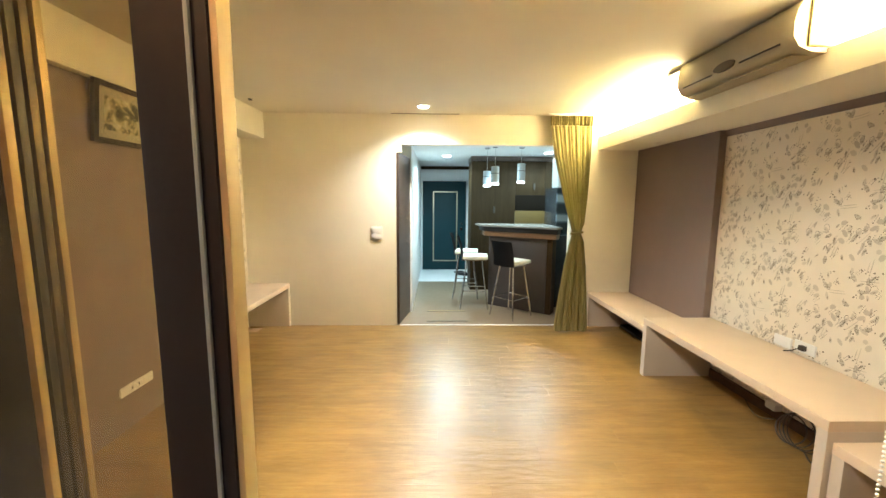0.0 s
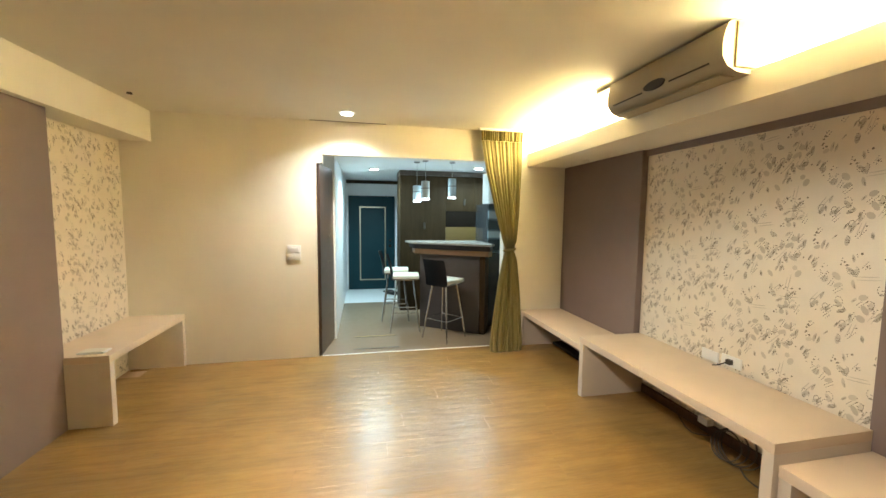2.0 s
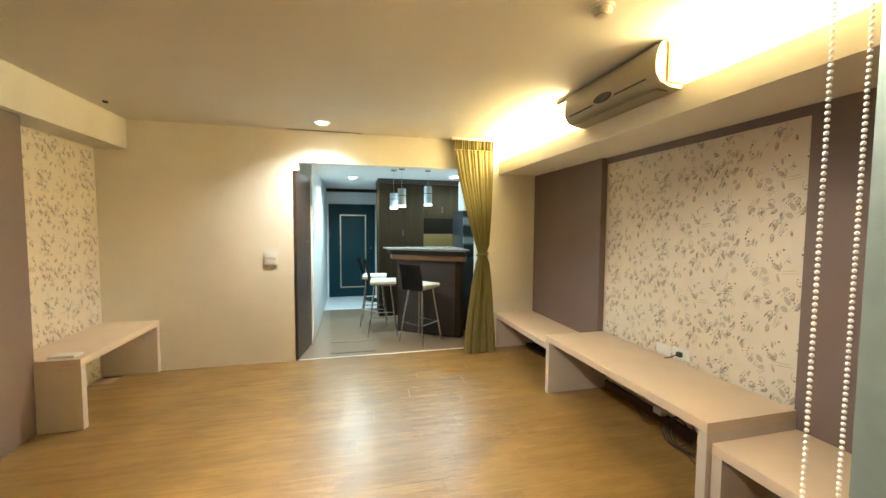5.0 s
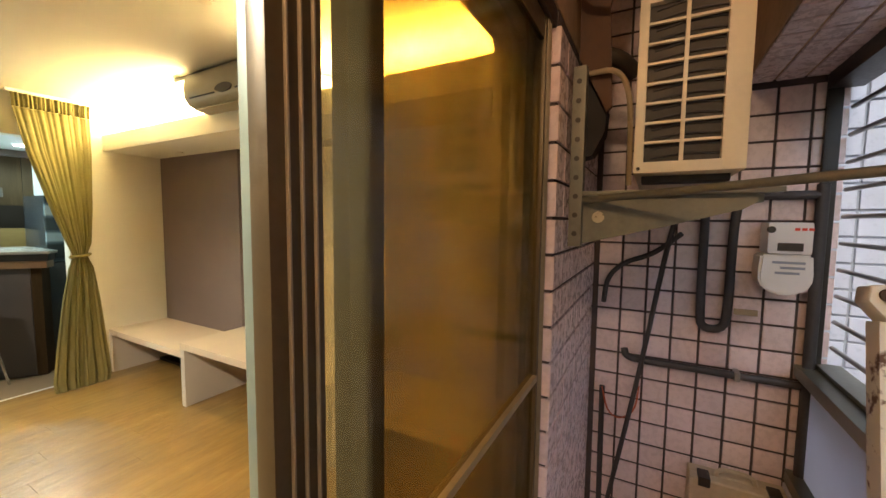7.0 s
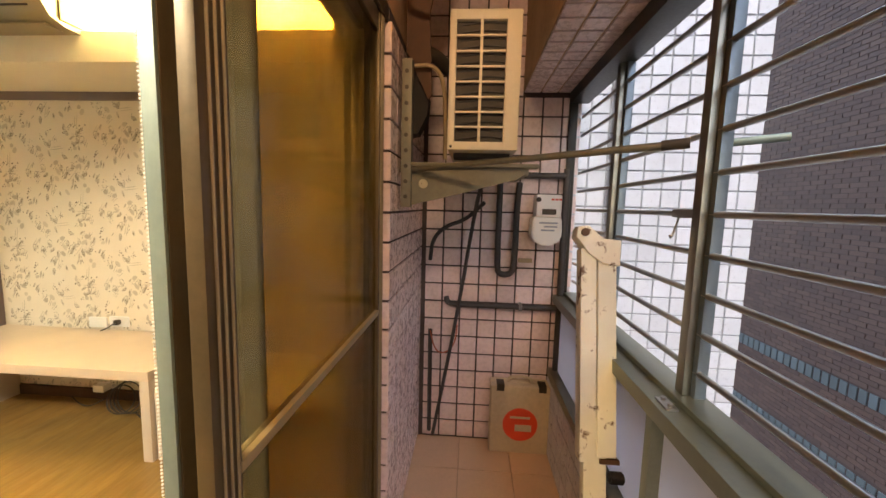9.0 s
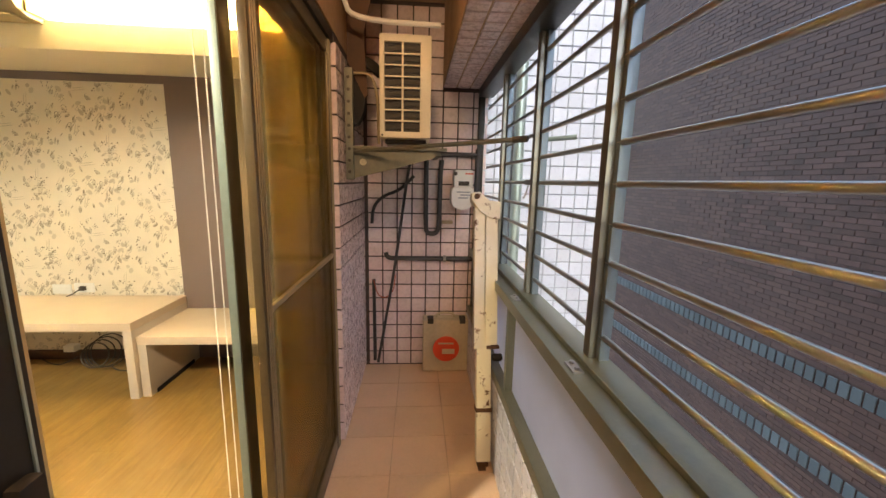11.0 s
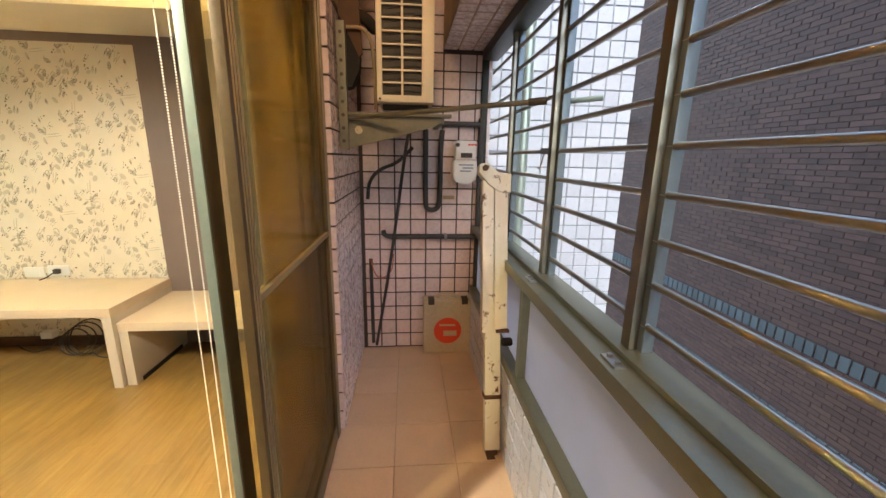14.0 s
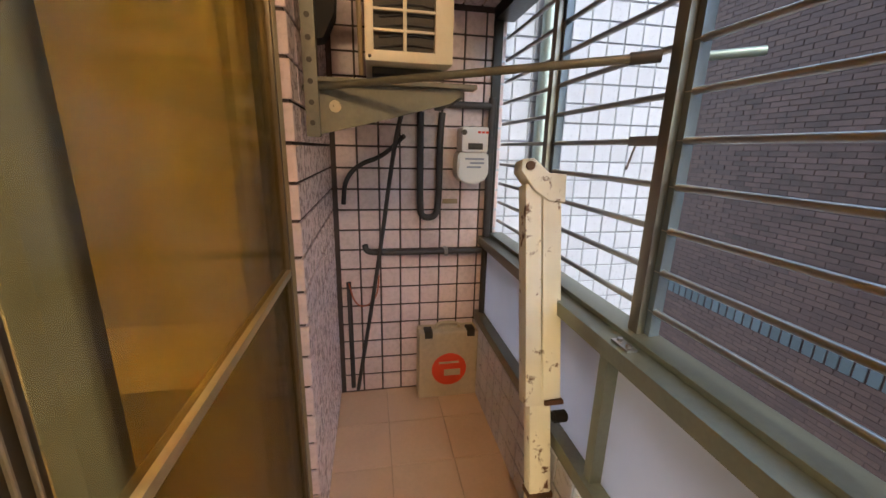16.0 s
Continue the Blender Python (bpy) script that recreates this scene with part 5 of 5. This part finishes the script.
part("sticker_label", bm_box((2.2005, -0.32, 0.185), (2.2025, -0.225, 0.225), 0.0008), M_CASE, case, "pale label patch")
part("sticker_bar", bm_box((2.2005, -0.31, 0.262), (2.2025, -0.195, 0.275), 0.0008), M_CASE, case, "pale printed bar")

# ---- rusty folding post ----
rp = root("folding_post", (1.22, -0.375, BF), "rusty ivory folding metal post leaning by the window", "metal post")
lean = Matrix.Translation((1.21, -0.365, BF)) @ Matrix.Rotation(radians(11.5), 4, "Y")


def leaned(bm):
    bmesh.ops.transform(bm, matrix=lean, verts=bm.verts[:])
    return bm


part("lower_tube", leaned(bm_box((-0.022, -0.045, 0.03), (0.03, 0.03, 0.75), 0.008)), M_RUSTY, rp)
part("upper_channel", leaned(bm_box((-0.03, -0.075, 0.62), (0.035, -0.012, 1.32), 0.006)), M_RUSTY, rp)
part("upper_channel", leaned(bm_box((-0.026, -0.009, 0.60), (0.035, 0.045, 1.32), 0.006)), M_RUSTY, rp)
bm = bmesh.new()
vs = [(-0.085, 1.26), (-0.09, 1.35), (-0.03, 1.355), (0.02, 1.40), (0.06, 1.395), (0.065, 1.36), (0.02, 1.30), (-0.03, 1.265)]
fa = [bm.verts.new((-0.036, y, z)) for y, z in vs]
fb = [bm.verts.new((0.03, y, z)) for y, z in vs]
bm.faces.new(fa)
bm.faces.new(fb[::-1])
for i in range(len(vs)):
    bm.faces.new((fa[i - 1], fa[i], fb[i], fb[i - 1]))
bmesh.ops.recalc_face_normals(bm, faces=bm.faces[:])
bmesh.ops.bevel(bm, geom=bm.edges[:], offset=0.003, segments=1, affect="EDGES")
part("hinge_head", leaned(bm), M_RUSTY, rp, "rusty hinge head")
part("pivot_bolt", leaned(bm_cyl((-0.045, 0.035, 1.375), (-0.034, 0.035, 1.375), 0.014, seg=12)), M_BROWNWOOD, rp, "rusted pivot bolt")
part("clamp_strap", leaned(bm_box((-0.032, -0.085, 0.60), (0.036, -0.02, 0.615), 0.003)), M_BROWNWOOD, rp, "rusty strap")
part("clamp_knob", leaned(bm_cyl((-0.02, -0.10, 0.555), (-0.02, -0.05, 0.555), 0.02, seg=16, bevel=0.005)), M_DARK, rp, "black screw knob")
part("lower_strap", leaned(bm_box((-0.026, -0.05, 0.28), (0.033, 0.033, 0.30), 0.003)), M_BROWNWOOD, rp, "rusty strap")
part("foot", bm_box((1.175, -0.385, BF), (1.245, -0.345, BF + 0.006), 0.002, bm=leaned(bm_box((-0.016, -0.035, 0.002), (0.022, 0.022, 0.032), 0.004))), M_BROWNWOOD, rp, "rusted foot plate")

# ---- outside ----
BR_Y = -4.2
structure("ground", bm_box((-400, -400, -9.2), (400, 400, -9.0)), M_GROUT, "dark ground far below")
structure("wall_upper_storeys", bm_box((-8, WIN - 0.1, BCEIL + 0.1), (3.2, 1.5, 12)), M_TILE_W, "tiled upper storeys of the building")
nb = structure("neighbour_wall", bm_box((-8, BR_Y - 0.3, -9), (18, BR_Y, 5.0)), M_MORTAR, "neighbouring building wall of dark brown brick")
wing = structure("wall_wing", bm_box((2.462, -1.58, -9), (3.2, -0.505, 4.2)), M_GROUT_W, "white tiled wing wall outside the window")
dp = solo("downpipe", bm_cyl((2.40, -0.78, -9), (2.40, -0.78, 4.2), 0.04, seg=20), M_EDGE, "pale green downpipe on the tiled wing wall", "pipe")
aw = root("window_awning", (7.3, BR_Y, 1.4), "small teal awning over a dark opening in the brick wall", "awning")
part("hood", bm_prism([(7.0, BR_Y + 0.4), (7.7, BR_Y + 0.4), (7.7, BR_Y), (7.0, BR_Y)], 2.12, 2.24, 0.01), painted("teal_sheet", (0.03, 0.30, 0.28), 0.5), aw)
part("opening", bm_box((7.3, BR_Y, 1.25), (7.7, BR_Y + 0.03, 2.12), 0.003), M_DARK, aw)

# ---- pieces: floor planks, tiles, bricks ----
rng = random.Random(4)
PL, PW = 1.2, 0.19
planks = {}
row = 0
yy = FRONT_IN - 0.002
while yy < BACK - 0.03:
    w = min(PW, BACK - 0.014 - yy)
    x = -2.0 - (row * 0.43) % 1.0
    while x < 2.56:
        a, b = max(x, -2.2), min(x + PL, PAPER_R)
        if b - a > 0.05:
            key = (round(b - a, 3), round(w, 3))
            if key not in planks:
                planks[key] = piece_mesh("plank", (0.0002, 0.0002, 0), (b - a - 0.0002, w - 0.0002, 0.012), M_FLOOR, 0.0002)
            shared_piece("plank", planks[key], floor, (a, yy, -0.012))
        x += PL
    yy += PW
    row += 1

TP, TJ = 0.108, 0.0095


def tile_field(parent, n_u, n_v, at, along, up, out, depth, material, name="tile", pitch=TP, joint=TJ):
    """Square tiles set proud of their bed; along, up and out are unit directions of the wall."""
    along, up, out = Vector(along), Vector(up), Vector(out)
    e = pitch - joint
    corner = [along * 0, along * e + up * e + out * depth]
    lo = [min(a, b) for a, b in zip(*corner)]
    hi = [max(a, b) for a, b in zip(*corner)]
    me = piece_mesh(name, lo, hi, material, 0.002)
    for i in range(n_u):
        for j in range(n_v):
            shared_piece(name, me, parent, Vector(at) + along * (i * pitch + joint / 2) + up * (j * pitch + joint / 2))


side_wall = bpy.data.objects["wall_front_side"]
tile_field(end_wall, 8, 19, (END + 0.008, 0.335, BF), (0, -1, 0), (0, 0, 1), (-1, 0, 0), 0.008, M_TILE)
tile_field(end_wall, 5, 5, (END + 0.008, 0.335, BF + 19 * TP), (0, -1, 0), (0, 0, 1), (-1, 0, 0), 0.008, M_TILE)
tile_field(side_wall, 9, 19, (1.432, FRONT_OUT + 0.002, BF), (1, 0, 0), (0, 0, 1), (0, -1, 0), 0.010, M_TILE)
lintel = bpy.data.objects["wall_lintel"]
me = piece_mesh("edge_tile", (0, 0, 0), (0.009, 0.038, TP - TJ), M_TILE, 0.002)
for j in range(19):
    shared_piece("edge_tile", me, side_wall, (1.432, FRONT_OUT - 0.008, BF + j * TP + TJ / 2))
tile_field(beam, 20, 3, (END, -0.485, 2.125), (-1, 0, 0), (0, 1, 0), (0, 0, -1), 0.008, M_TILE, pitch=0.095)
tile_field(parapet, 30, 4, (END, -0.425, BF), (-1, 0, 0), (0, 0, 1), (0, 1, 0), 0.007, M_TILE_W)
tile_field(wing, 10, 24, (2.462, -0.505, 0.2), (0, -1, 0), (0, 0, 1), (-1, 0, 0), 0.008, M_TILE_W)
tile_field(bfloor, 16, 3, (END - 0.005, FRONT_OUT + 0.02, BF - 0.006), (-1, 0, 0), (0, -1, 0), (0, 0, 1), 0.006, M_FTILE, "floor_tile", 0.29, 0.0025)


def joined_boxes(name, boxes, material, parent, label):
    """Many small boxes in one mesh; the back face is left out."""
    verts, faces = [], []
    for x0, y0, z0, x1, y1, z1 in boxes:
        k = len(verts)
        verts += [(x0, y0, z0), (x1, y0, z0), (x1, y1, z0), (x0, y1, z0), (x0, y0, z1), (x1, y0, z1), (x1, y1, z1), (x0, y1, z1)]
        faces += [(k + a, k + b, k + c, k + d) for a, b, c, d in ((0, 3, 2, 1), (4, 5, 6, 7), (0, 1, 5, 4), (1, 2, 6, 5), (2, 3, 7, 6), (3, 0, 4, 7))]
    me = bpy.data.meshes.new(name)
    me.from_pydata(verts, [], faces)
    me.materials.append(material)
    ob = new(name, me)
    ob.parent = parent
    return tagged(ob, label, kind="stuff")


more = []
for i in range(10):
    for j in list(range(-24, 0)) + list(range(24, 37)):
        y, z = -0.505 - i * TP - TJ / 2, 0.2 + j * TP + TJ / 2
        more.append((2.454, y - (TP - TJ), z, 2.462, y, z + TP - TJ))
joined_boxes("wing_tiles", more, M_TILE_W, wing, "more white wall tiles")

BW, BH, BJ = 0.205, 0.058, 0.008
me = piece_mesh("brick", (0, 0, 0), (BW - BJ, 0.007, BH - BJ), M_BRICK, 0.002)
far_bricks, near = [], 0
STRIPES = ((-0.52, -0.37), (-1.46, -1.31))
for j in range(-80, 79):
    z = 0.35 + j * BH
    if any(a - BH < z < b for a, b in STRIPES):
        continue
    for i in range(-2, 66):
        x = 1.0 + (i + 0.5 * (j % 2)) * BW
        d = rng.uniform(-0.002, 0.002)
        if near < 300 and 2.2 < x < 4.2 and 0.4 < z < 2.5:
            shared_piece("brick", me, nb, (x, BR_Y + d, z))
            near += 1
        else:
            far_bricks.append((x, BR_Y - 0.004, z, x + BW - BJ, BR_Y + 0.007 + d, z + BH - BJ))
joined_boxes("brickwork", far_bricks, M_BRICK_FAR, nb, "more dark brown bricks")
me = piece_mesh("stripe_tile", (0, 0, 0), (0.088, 0.016, 0.15), M_BLUE, 0.003)
for a, b in STRIPES:
    for i in range(100):
        shared_piece("stripe_tile", me, nb, (1.4 + i * 0.11, BR_Y, a))
